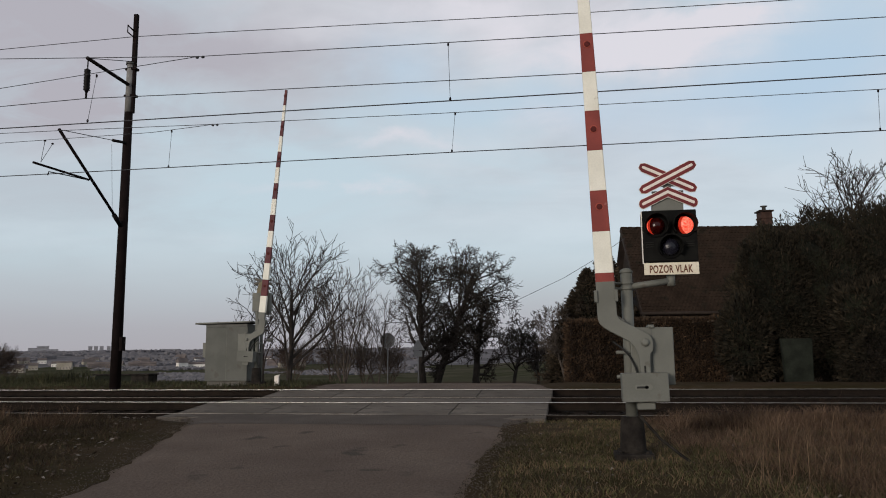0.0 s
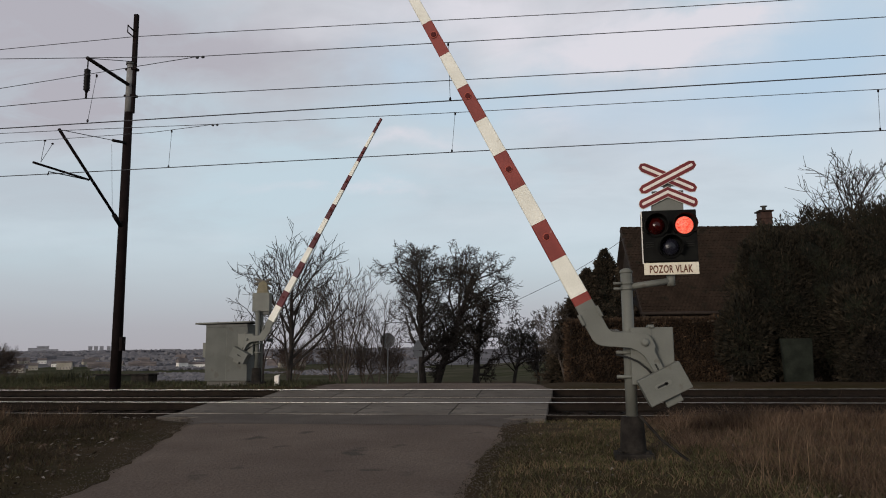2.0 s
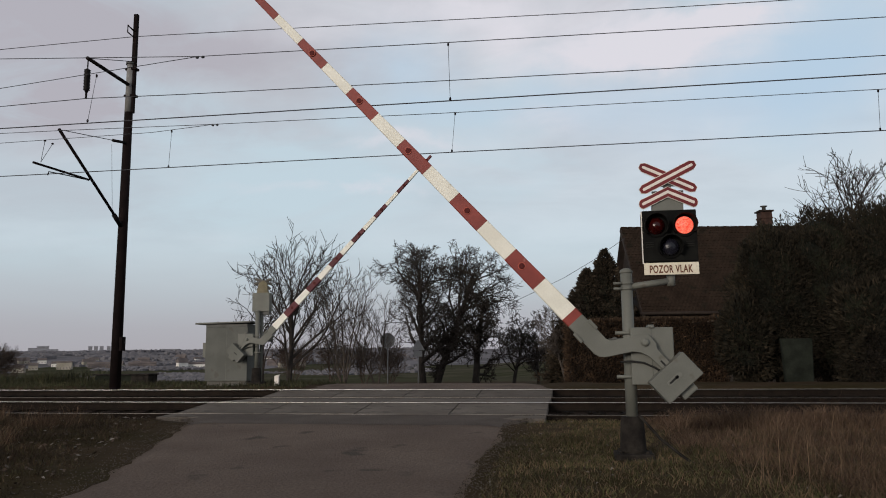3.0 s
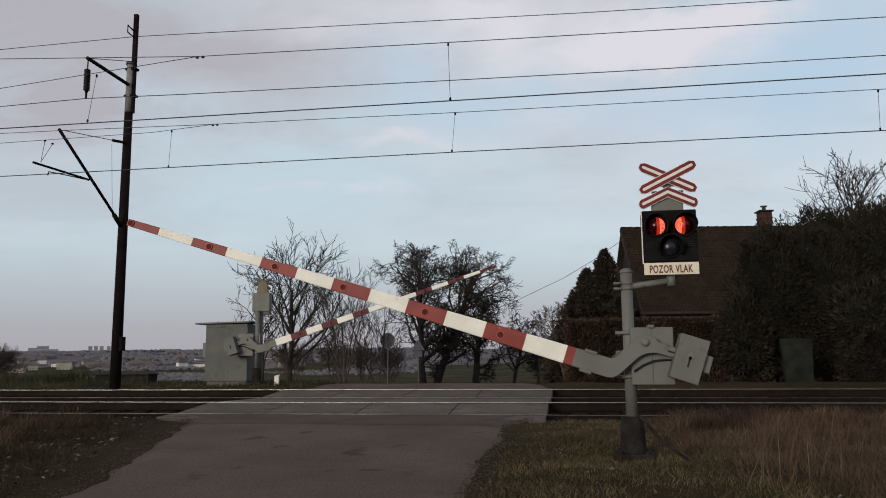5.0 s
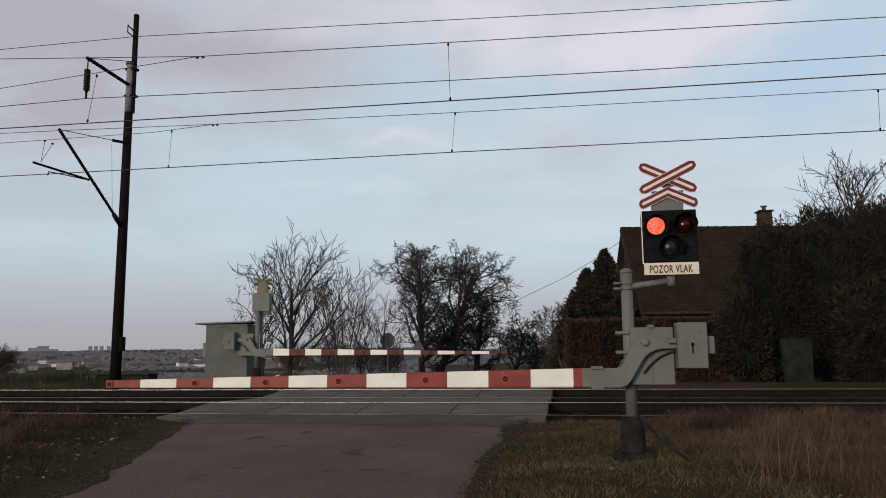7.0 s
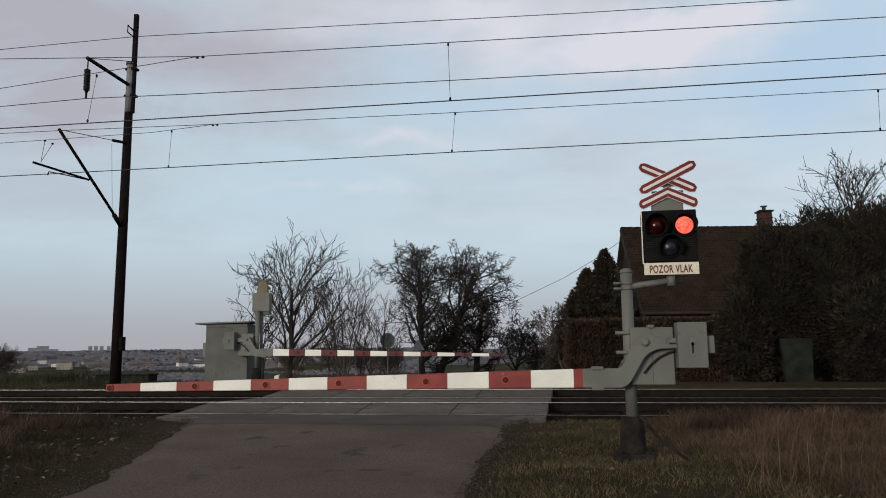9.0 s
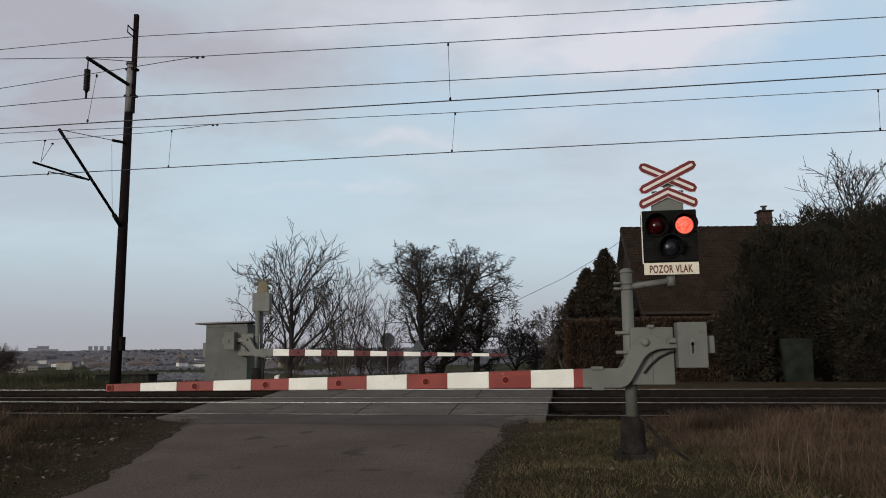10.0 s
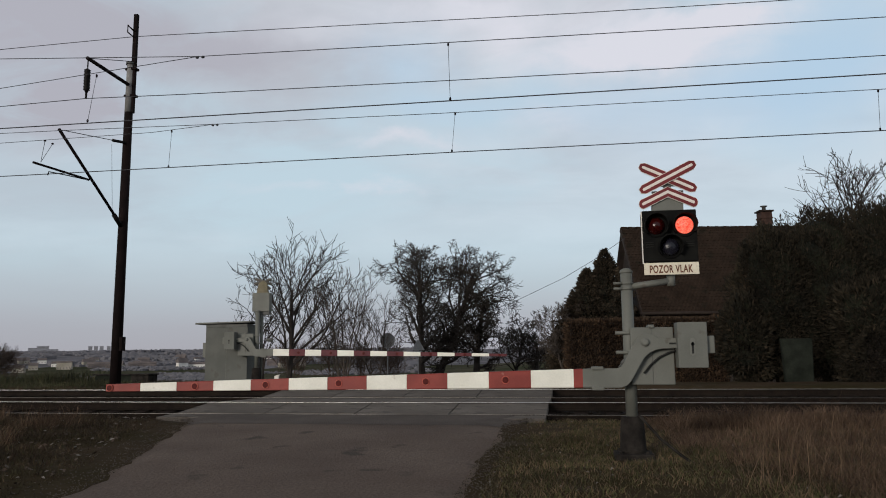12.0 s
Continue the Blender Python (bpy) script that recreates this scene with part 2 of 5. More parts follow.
def raw(name, verts, faces, material, parent=None, label=""):
    me = bpy.data.meshes.new(name)
    me.from_pydata([tuple(p) for p in verts], [], faces)
    me.materials.append(material)
    ob = new(name, me)
    ob.parent = parent
    if label:
        tagged(ob, label)
    return ob


def thing(name, x, y, z, label, category, group="", kind="", rz=0):
    ob = new(name)
    ob.empty_display_size = 0.2
    ob.matrix_basis = pose(x, y, z, 0, 0, rz)
    return tagged(ob, label, category, group, kind)


def merge(bm, other, m=None):
    me = bpy.data.meshes.new("tmp")
    other.to_mesh(me)
    other.free()
    if m is not None:
        me.transform(m)
    bm.from_mesh(me)
    bpy.data.meshes.remove(me)
    return bm


def box(bm, x0, x1, y0, y1, z0, z1, bevel=0.0, m=None):
    b = bmesh.new()
    bmesh.ops.create_cube(b, size=1.0, matrix=Matrix.LocRotScale(((x0 + x1) / 2, (y0 + y1) / 2, (z0 + z1) / 2), None, (x1 - x0, y1 - y0, z1 - z0)))
    if bevel:
        bmesh.ops.bevel(b, geom=b.edges[:], offset=bevel, segments=2, affect="EDGES", profile=0.5)
    return merge(bm, b, m)


def prism(bm, poly, y0, y1, bevel=0.0, m=None):
    """A plate: outline in x and z, from y0 to y1."""
    b = bmesh.new()
    front = [b.verts.new((x, y0, z)) for x, z in poly]
    back = [b.verts.new((x, y1, z)) for x, z in poly]
    b.faces.new(front)
    b.faces.new(back[::-1])
    n = len(poly)
    for i in range(n):
        b.faces.new((front[i], back[i], back[(i + 1) % n], front[(i + 1) % n]))
    bmesh.ops.recalc_face_normals(b, faces=b.faces[:])
    if bevel:
        bmesh.ops.bevel(b, geom=b.edges[:], offset=bevel, segments=1, affect="EDGES", profile=0.5)
    return merge(bm, b, m)


def tube(bm, pts, r, seg=8, cap=True):
    """Round bar along points; r: one radius, or one for each point."""
    pts = [Vector(p) for p in pts]
    rs = [r] * len(pts) if isinstance(r, (int, float)) else r
    rings, side = [], None
    for i, p in enumerate(pts):
        d = (pts[min(i + 1, len(pts) - 1)] - pts[max(i - 1, 0)]).normalized()
        if side is None:
            side = d.orthogonal().normalized()
        side = (side - d * side.dot(d)).normalized()
        other = d.cross(side)
        rings.append([bm.verts.new(p + (side * math.cos(a) + other * math.sin(a)) * rs[i]) for a in (2 * math.pi * k / seg for k in range(seg))])
    for a, c in zip(rings, rings[1:]):
        for k in range(seg):
            f = bm.faces.new((a[k], a[(k + 1) % seg], c[(k + 1) % seg], c[k]))
            f.smooth = True
    if cap:
        bm.faces.new(rings[0][::-1])
        bm.faces.new(rings[-1])
    return bm


def lathe(bm, profile, axis_point, direction, seg=20):
    """Turned body: (distance along, radius) pairs from a point in a direction."""
    d = Vector(direction).normalized()
    o = Vector(axis_point)
    s = d.orthogonal().normalized()
    c = d.cross(s)
    rings = [[bm.verts.new(o + d * h + (s * math.cos(a) + c * math.sin(a)) * max(r, 1e-4)) for a in (2 * math.pi * k / seg for k in range(seg))] for h, r in profile]
    for a, e in zip(rings, rings[1:]):
        for k in range(seg):
            f = bm.faces.new((a[k], a[(k + 1) % seg], e[(k + 1) % seg], e[k]))
            f.smooth = True
    bm.faces.new(rings[0][::-1])
    bm.faces.new(rings[-1])
    return bm


# ---------- ground ----------
def smooth(a, b, v):
    t = min(1.0, max(0.0, (v - a) / (b - a)))
    return t * t * (3 - 2 * t)


def lin(v, pts):
    return float(np.interp(v, [p[0] for p in pts], [p[1] for p in pts]))


def road_z(y):
    return lin(y, [(-20, -0.60), (0, -0.42), (6, -0.23), (9, -0.165), (12.4, -0.03), (13.0, -0.005), (20, 0.17), (23.5, 0.18), (28, 0.0), (34, -0.28), (40, -0.56), (50, -0.85), (80, -2.2)])


def road_left(y):
    return lin(y, [(-20, -4.2), (0, -4.1), (6.4, -4.75), (7.2, -4.85), (8.4, -5.25), (10.0, -5.75), (12.3, -6.45), (13.6, -7.3), (20.6, -7.3), (24, -7.8), (34, -8.6), (40, -10.6)])


def road_right(y):
    return lin(y, [(-20, -0.6), (0, -0.75), (6.8, -0.95), (9.0, -0.98), (10.5, -0.92), (12.3, -0.95), (13.6, -0.4), (20.6, -0.4), (24, -0.9), (34, -3.2), (40, -5.0)])


def ground_z(x, y):
    z = road_z(y)
    if 12.6 < y < 21.2:
        z -= 0.50 * smooth(12.6, 13.1, y) * (1 - smooth(20.3, 21.2, y))
    bumpy = 0.05 * noise.noise((x * 0.9, y * 0.9, 0.3)) + 0.03 * noise.noise((x * 2.7, y * 2.7, 4.0))
    off = min(1.0, max(0.0, max(road_left(y) - x, x - road_right(y))) / 0.8)
    if y < 45:
        z += off * bumpy - (1 - off) * 0.04
    far = math.hypot(x, y)
    if far > 60:
        valley = -17.0 * smooth(60, 420, far)
        if x > -0.15 * y:
            valley *= 0.25 + 0.75 * (1 - smooth(-0.15 * y, 0.10 * y + 20, x))
        z = lin(min(y, 60), [(-100, -0.6), (0, -0.42), (50, -0.85), (60, -1.3)]) + valley
        ridge = 20.0 + 5.0 * noise.noise((x * 0.0016, y * 0.0016, 1.0)) + 2.0 * noise.noise((x * 0.006, y * 0.006, 2.0))
        z += (ridge + 17.0) * smooth(900, 2600, far) + 3.5 * noise.noise((x * 0.004, y * 0.004, 7.0)) * smooth(200, 700, far)
    return z


def graded(lo, hi, step, reach):
    core = list(np.arange(lo, hi + 1e-6, step))
    d, outv = step, []
    p = 0.0
    while p < reach:
        d *= 1.16
        p += d
        outv.append(p)
    return [lo - p for p in reversed(outv)] + core + [hi + p for p in outv]


gxs = graded(-16.0, 12.0, 0.28, 4200)
gys = graded(-4.0, 46.0, 0.28, 4200)
gv = [(x, y, ground_z(x, y)) for y in gys for x in gxs]
nx = len(gxs)
gf = [(j * nx + i, j * nx + i + 1, (j + 1) * nx + i + 1, (j + 1) * nx + i) for j in range(len(gys) - 1) for i in range(nx - 1)]
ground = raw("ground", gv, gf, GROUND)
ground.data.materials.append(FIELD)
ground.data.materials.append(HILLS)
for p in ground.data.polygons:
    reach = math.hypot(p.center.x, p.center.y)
    # faces beyond 1250 m take the colour with the haze in it
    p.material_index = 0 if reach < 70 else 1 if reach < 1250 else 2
for p in ground.data.polygons:
    p.use_smooth = True
tagged(ground, "rolling winter ground with turf, fields and a wide valley", "ground", kind="structure")


def road_strip(name, y0, y1, step, lift, material, label):
    vs, fs = [], []
    ys = np.arange(y0, y1 + 1e-6, step)
    cols = 14
    for y in ys:
        a = road_left(y) + 0.16 * noise.noise((0.0, y * 1.9, 9.0)) + 0.05 * noise.noise((3.0, y * 7.0, 9.0))
        c = road_right(y) + 0.12 * noise.noise((5.0, y * 1.9, 9.0)) + 0.05 * noise.noise((8.0, y * 7.0, 9.0))
        for k in range(cols):
            x = a + (c - a) * k / (cols - 1)
            edge = -0.05 if k in (0, cols - 1) else 0.0
            vs.append((x, y, road_z(y) + lift + edge + 0.012 * noise.noise((x * 0.6, y * 0.6, 2.0))))
    for j in range(len(ys) - 1):
        for k in range(cols - 1):
            i = j * cols + k
            fs.append((i, i + 1, i + cols + 1, i + cols))
    ob = raw(name, vs, fs, material)
    for p in ob.data.polygons:
        p.use_smooth = True
    return tagged(ob, label, "road", kind="structure")


road_strip("road", -20, 13.42, 0.15, 0.0, ASPHALT, "narrow worn grey asphalt road leading to the crossing")
road_strip("road", 19.32, 39.8, 0.2, 0.0, ASPHALT, "asphalt road leaving the crossing downhill")

PATCH = mat("newer_asphalt_strip", (0.072, 0.059, 0.052), (0.092, 0.076, 0.067), 0.9, 1.2, 40.0, 0.7, third=(0.088, 0.072, 0.062), third_at=0.60, spec=0.12, grain=0.45)
road_strip("road_patch", 12.05, 13.41, 0.09, 0.005, PATCH, "newer dark asphalt strip beside the rails")

# ---------- the two tracks ----------
CANT, GAUGE = 0.12, 1.507
TRACKS = ((13.55, 0.0), (17.59, 0.071))
DECK_X0, DECK_X1 = -7.35, -0.40


def rail_profile(bm, x0, x1):
    out = [(-0.062, -0.159), (0.062, -0.159), (0.062, -0.148), (0.012, -0.13), (0.009, -0.045), (0.034, -0.036), (0.034, -0.010), (0.026, -0.002), (-0.026, -0.002), (-0.034, -0.010), (-0.034, -0.036), (-0.009, -0.045), (-0.012, -0.13), (-0.062, -0.148)]
    a = [bm.verts.new((x0, y, z)) for y, z in out]
    b = [bm.verts.new((x1, y, z)) for y, z in out]
    bm.faces.new(a[::-1])
    bm.faces.new(b)
    for i in range(len(out)):
        bm.faces.new((a[i], a[(i + 1) % len(out)], b[(i + 1) % len(out)], b[i]))
    return bm


sleeper_mesh = None
for ty, tz in TRACKS:
    track = thing("railway_track", 0, ty, tz, "canted railway track with shiny rails on dark ballast", "railway track", "railway tracks", "structure")
    for k in range(2):
        rail = part("rail", rail_profile(bmesh.new(), -160, 160), RAIL, track, "rusty steel rail")
        rail.matrix_basis = pose(0, GAUGE * k, CANT * k)
        w = (0.004, 0.034)[k] if ty > 15 else (0.009, 0.020)[k]
        head = part("rail_head", box(bmesh.new(), -160, 160, -w, w, -0.003, 0.001, 0.0), RAILTOP if k else DULLTOP, rail, "polished running surface")
    tilt = math.degrees(math.atan2(CANT, GAUGE))
    if sleeper_mesh is None:
        sb = box(bmesh.new(), -0.13, 0.13, -0.52, GAUGE + 0.52, -0.40, -0.165, 0.012)
        sleeper_mesh = bpy.data.meshes.new("sleeper")
        sb.to_mesh(sleeper_mesh)
        sb.free()
        sleeper_mesh.materials.append(SLEEPER)
    for i in range(90):
        piece("sleeper", sleeper_mesh, track, pose(-34 + 0.6 * i, 0, 0, tilt, 0, random.uniform(-0.6, 0.6)))

# ballast bed under both tracks, a canted trapezoid with rough top
bx = list(np.arange(-30, 22, 0.35))
bx = [-160, -110, -80, -60, -45, -36] + bx + [26, 34, 46, 70, 110, 160]
by = np.arange(12.35, 21.0, 0.17)


def ballast_z(x, y):
    base = lin(y, [(12.35, -0.50), (13.0, -0.23), (13.4, -0.20), (15.1, -0.07), (15.7, -0.09), (16.5, -0.13), (17.2, -0.12), (19.15, 0.01), (19.7, 0.02), (21.0, -0.3)])
    return base + 0.035 * noise.noise((x * 3.1, y * 3.1, 0)) + 0.02 * noise.noise((x * 9.1, y * 9.1, 3.0))


bv = [(x, y, ballast_z(x, y)) for y in by for x in bx]
bf = [(j * len(bx) + i, j * len(bx) + i + 1, (j + 1) * len(bx) + i + 1, (j + 1) * len(bx) + i) for j in range(len(by) - 1) for i in range(len(bx) - 1)]
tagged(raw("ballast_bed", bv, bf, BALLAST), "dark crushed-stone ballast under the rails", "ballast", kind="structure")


def rocks(name, count, place, size, material, seed):
    rng = np.random.default_rng(seed)
    base = np.array([(1, 0, 0), (-1, 0, 0), (0, 1, 0), (0, -1, 0), (0, 0, 1), (0, 0, -1)], float)
    tri = [(0, 2, 4), (2, 1, 4), (1, 3, 4), (3, 0, 4), (2, 0, 5), (1, 2, 5), (3, 1, 5), (0, 3, 5)]
    vs, fs = [], []
    for i in range(count):
        c = place(rng)
        s = size * rng.uniform(0.6, 1.4)
        a = rng.uniform(0, 6.28)
        rot = np.array([[math.cos(a), -math.sin(a), 0], [math.sin(a), math.cos(a), 0], [0, 0, 1]])
        pts = (base * rng.uniform(0.6, 1.2, (6, 1)) * s * np.array([1, 0.8, 0.65])) @ rot.T + c
        o = len(vs)
        vs += [tuple(p) for p in pts]
        fs += [tuple(k + o for k in t) for t in tri]
    return raw(name, vs, fs, material)


def on_bed(rng):
    while True:
        x, y = rng.uniform(-20, 14), rng.uniform(12.75, 19.9)
        if not DECK_X0 - 0.1 < x < DECK_X1 + 0.1:
            return np.array((x, y, ballast_z(x, y) + 0.01))


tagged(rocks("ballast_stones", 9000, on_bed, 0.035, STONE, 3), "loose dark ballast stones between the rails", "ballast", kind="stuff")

# crossing deck of concrete panels
deck = thing("crossing_deck", 0, 0, 0, "worn concrete panels between the rails of the crossing", "crossing deck", kind="structure")


def slab_mesh(length, width):
    b = box(bmesh.new(), -length / 2 + 0.008, length / 2 - 0.008, 0, width, -0.14, 0, 0.012)
    me = bpy.data.meshes.new("panel")
    b.to_mesh(me)
    b.free()
    me.materials.append(CONCRETE)
    return me


unit = (DECK_X1 - DECK_X0) / 4
inner, outer, middle = slab_mesh(unit, GAUGE - 0.17), slab_mesh(unit, 0.55), slab_mesh(unit, TRACKS[1][0] - TRACKS[0][0] - GAUGE - 0.15)
tilt = math.degrees(math.atan2(CANT, GAUGE))
for ty, tz in TRACKS:
    for i in range(4):
        cx = DECK_X0 + unit * (i + 0.5)
        piece("panel", inner, deck, pose(cx, ty + 0.105, tz + 0.005 + random.uniform(-0.004, 0.002), tilt, random.uniform(-0.15, 0.15), 0))
fall = math.degrees(math.atan2(TRACKS[1][1] - CANT, TRACKS[1][0] - TRACKS[0][0] - GAUGE))
for i in range(4):
    cx = DECK_X0 + unit * (i + 0.5)
    piece("panel", middle, deck, pose(cx, TRACKS[0][0] + GAUGE + 0.07, CANT - 0.012, fall, random.uniform(-0.15, 0.15), 0))
    piece("panel", outer, deck, pose(cx, TRACKS[0][0] - 0.63, -0.012, 0.8, 0, 0))
    piece("panel", outer, deck, pose(cx, TRACKS[1][0] + GAUGE + 0.07, TRACKS[1][1] + CANT - 0.012, 0, 0, 0))
# ---------- near barrier ----------
PIVOT = Vector((0.882, 9.21, 1.170))
BASE = Vector((0.652, 9.40, -0.150))
barrier = thing("level_crossing_barrier", BASE.x, BASE.y, BASE.z, "grey crossing barrier with red and white boom, being lowered", "crossing barrier", "crossing barriers")


def local(p):
    return Vector(p) - BASE


def build_barrier(owner, off, mirror, bands, band_len, root, tip_half, root_half, drop, tip_drop, seed):
    """Post, foot, drive box and the swinging arm with boom. off: pivot in the owner's space; mirror -1: boom points to -x, 1: to +x."""
    s = mirror
    P = off
    px = P.x + (0.165 if s < 0 else 0.232) * s
    post = tube(bmesh.new(), [(px, P.y + 0.19, 0.44), (px, P.y + 0.19, P.z + 0.84)], 0.069, 20)
    lathe(post, [(0, 0.072), (0.015, 0.078), (0.035, 0.074), (0.06, 0.035), (0.066, 0.005)], (px, P.y + 0.19, P.z + 0.83), (0, 0, 1), 20)
    part("post", post, GREY, owner)
    foot = lathe(bmesh.new(), [(0, 0.155), (0.10, 0.150), (0.40, 0.135), (0.455, 0.125), (0.46, 0.075)], (px, P.y + 0.19, 0.0), (0, 0, 1), 20)
    part("foot", foot, FOOT, owner, "black bitumen-coated foot")
    flange = box(bmesh.new(), px - 0.22, px + 0.22, P.y - 0.03, P.y + 0.41, -0.03, 0.045, 0.012)
    for a in (-1, 1):
        for c in (-1, 1):
            lathe(flange, [(0, 0.022), (0.05, 0.022), (0.055, 0.01)], (px + 0.15 * a, P.y + 0.19 + 0.15 * c, 0.02), (0, 0, 1), 6)
    part("flange", flange, FOOT, owner, "black bolted foot flange")
    drive = box(bmesh.new(), min(P.x + s * 0.155, P.x - s * 0.335), max(P.x + s * 0.155, P.x - s * 0.335), P.y + 0.06, P.y + 0.34, P.z - 0.493, P.z + 0.175, 0.012)
    part("drive_box", drive, GREY, owner)
    seam = box(bmesh.new(), P.x - s * 0.085 - 0.004, P.x - s * 0.085 + 0.004, P.y + 0.055, P.y + 0.064, P.z - 0.485, P.z + 0.16)
    part("cover_seam", seam, DARKGREY, owner)
    cap = box(bmesh.new(), P.x - s * 0.085 - 0.035, P.x - s * 0.085 + 0.035, P.y + 0.03, P.y + 0.30, P.z + 0.165, P.z + 0.205, 0.01)
    part("lid_catch", cap, GREY, owner)
    for dz in (0.115, -0.115, -0.40):
        clamp = tube(bmesh.new(), [(px + s * 0.16, P.y + 0.12, P.z + dz), (px - s * 0.10, P.y + 0.12, P.z + dz)], 0.021, 10)
        lathe(clamp, [(0, 0.082), (0.04, 0.082)], (px, P.y + 0.19, P.z + dz - 0.02), (0, 0, 1), 20)
        part("clamp", clamp, GREY, owner)
    # swinging arm, drawn in the lowered position round the pivot
    out = [(-0.632, -0.300), (-0.50, -0.298), (-0.328, -0.298), (-0.285, -0.280), (-0.250, -0.235), (-0.206, -0.155), (-0.150, -0.050), (-0.102, 0.030), (-0.060, 0.075), (0.0, 0.092), (0.10, 0.085), (0.125, 0.060), (0.150, 0.048), (0.40, 0.044), (0.40, -0.070), (0.17, -0.080), (0.120, -0.092), (0.055, -0.120), (-0.014, -0.180), (-0.075, -0.280), (-0.138, -0.390), (-0.180, -0.455), (-0.225, -0.500), (-0.290, -0.522), (-0.504, -0.525), (-0.632, -0.522)]
    plate = prism(bmesh.new(), [(-s * x, z) for x, z in out], -0.045, 0.012, 0.006)
    rim = [(0.40, -0.09), (0.28, -0.12), (0.16, -0.175), (0.06, -0.26), (-0.02, -0.36)]
    arm = part("boom_arm", plate, GREY, owner, "cranked grey arm carrying boom and counterweight")
    # added dark tube, stands for the shadow line along the drive box
    stay = tube(bmesh.new(), [(-s * x, 0.03, z) for x, z in rim], 0.012, 6)
    part("stay", stay, SLOT, arm)
    bolt = lathe(bmesh.new(), [(0, 0.048), (0.02, 0.048), (0.035, 0.040), (0.045, 0.02)], (0, -0.045, 0), (0, -1, 0), 18)
    part("pivot_bolt", bolt, GREY, arm)
    slot = box(bmesh.new(), -0.045, 0.045, -0.048, -0.04, -0.010, 0.010, 0.0, Matrix.Translation((-s * 0.315, 0, -0.018)))
    part("slot", slot, SLOT, arm)
    cw = box(bmesh.new(), -0.163, 0.163, -0.175, 0.10, -0.258, 0.258, 0.008, Matrix.Translation((-s * 0.512, 0, -0.038)))
    part("counterweight", cw, GREY2, arm, "grey boxed counterweight")
    key = prism(bmesh.new(), [(0.030 * math.cos(a), (0.07 if math.sin(a) > 0 else -0.07) + 0.030 * math.sin(a)) for a in (2 * math.pi * k / 16 + 0.01 for k in range(16))], -0.182, -0.174, 0.0, Matrix.Translation((-s * 0.51, 0, -0.06)))
    part("keyhole_plate", key, GREY, arm)
    kh = box(bmesh.new(), -0.011, 0.011, -0.186, -0.178, -0.075, 0.055, 0.0, Matrix.Translation((-s * 0.51, 0, -0.06)))
    lathe(kh, [(0, 0.020), (0.008, 0.020)], (-s * 0.51, -0.178, -0.03), (0, -1, 0), 12)
    part("keyhole", kh, SLOT, arm)
    stub = box(bmesh.new(), -0.05, 0.05, -0.10, 0.06, -0.10, 0.10, 0.01, Matrix.Translation((-s * 0.715, 0, -0.035)))
    part("adjusting_weight", stub, GREY, arm)
    link = tube(bmesh.new(), [(s * 0.305, -0.02, -0.285), (s * 0.215, -0.02, -0.175)], 0.011, 6)
    lathe(link, [(0, 0.012), (0.01, 0.022), (0.05, 0.022), (0.06, 0.012)], (s * 0.275, -0.02, -0.250), (-s * 0.63, 0, 0.77), 8)
    part("link_rod", link, DARKGREY, arm)
    for z in (-0.295, -0.530):
        lug = box(bmesh.new(), -0.07, 0.07, -0.075, 0.05, -0.018, 0.018, 0.004, Matrix.Translation((s * 0.555, 0, z)))
        part("clamp_lug", lug, GREY, arm)

    def section(x0, x1):
        """Boom slice between two distances from the root, tapering to the tip."""
        total = bands * band_len
        b = bmesh.new()
        rings = []
        for x in (x0, x1):
            t = x / total
            h = root_half + (tip_half - root_half) * t
            d = 0.052 + (0.035 - 0.052) * t
            zc = drop + (tip_drop - drop) * t
            c = 0.10
            prof = [(-d, -h * (1 - c)), (-d, h * (1 - c)), (-d * 0.8, h), (d * 0.8, h), (d, h * (1 - c)), (d, -h * (1 - c)), (d * 0.8, -h), (-d * 0.8, -h)]
            rings.append([b.verts.new((s * (root + x), y + 0.01, zc + z)) for y, z in prof])
        for k in range(8):
            b.faces.new((rings[0][k], rings[0][(k + 1) % 8], rings[1][(k + 1) % 8], rings[1][k]))
        b.faces.new(rings[0][::-1])
        b.faces.new(rings[1])
        bmesh.ops.recalc_face_normals(b, faces=b.faces[:])
        return b

    return arm, section


arm_near, section = build_barrier(barrier, local(PIVOT), -1, 13, 0.5, 0.725, 0.043, 0.110, -0.412, -0.520, 1)
part("sleeve", section(-0.17, 0.0), GREY, arm_near, "grey sleeve holding the boom")
part("red_band", section(0.0, 0.105), RED, arm_near, "faded red boom band")
reflect_x = {1: 1.630, 3: 2.594, 5: 3.684, 7: 4.632, 9: 5.578, 11: 6.753}
for i in range(12):
    x0 = 0.105 + 0.5 * i
    x1 = min(x0 + 0.5, 6.085)
    red = i % 2 == 1
    part("red_band" if red else "white_band", section(x0 + 0.001, x1 - 0.001), RED if red else WHITE, arm_near, "faded red boom band" if red else "cream white boom band")
    if red:
        x = reflect_x[i]
        zc = -0.412 + (-0.520 + 0.412) * (x - 0.725) / 6.5
        part("reflector", lathe(bmesh.new(), [(0, 0.038), (0.006, 0.036), (0.009, 0.028)], (-x, -0.042, zc), (0, -1, 0), 16), REFLECTOR, arm_near, "round dark red reflector")
        part("reflector_ring", lathe(bmesh.new(), [(0, 0.047), (0.004, 0.045)], (-x, -0.041, zc), (0, -1, 0), 18), REFLECT_RING, arm_near, "red reflector rim")

# ---------- signal with crossbuck, carried by the post ----------
signal = thing("crossing_signal", 0.652, 9.40, 1.80, "black flashing crossing signal under a red and white crossbuck", "crossing signal")
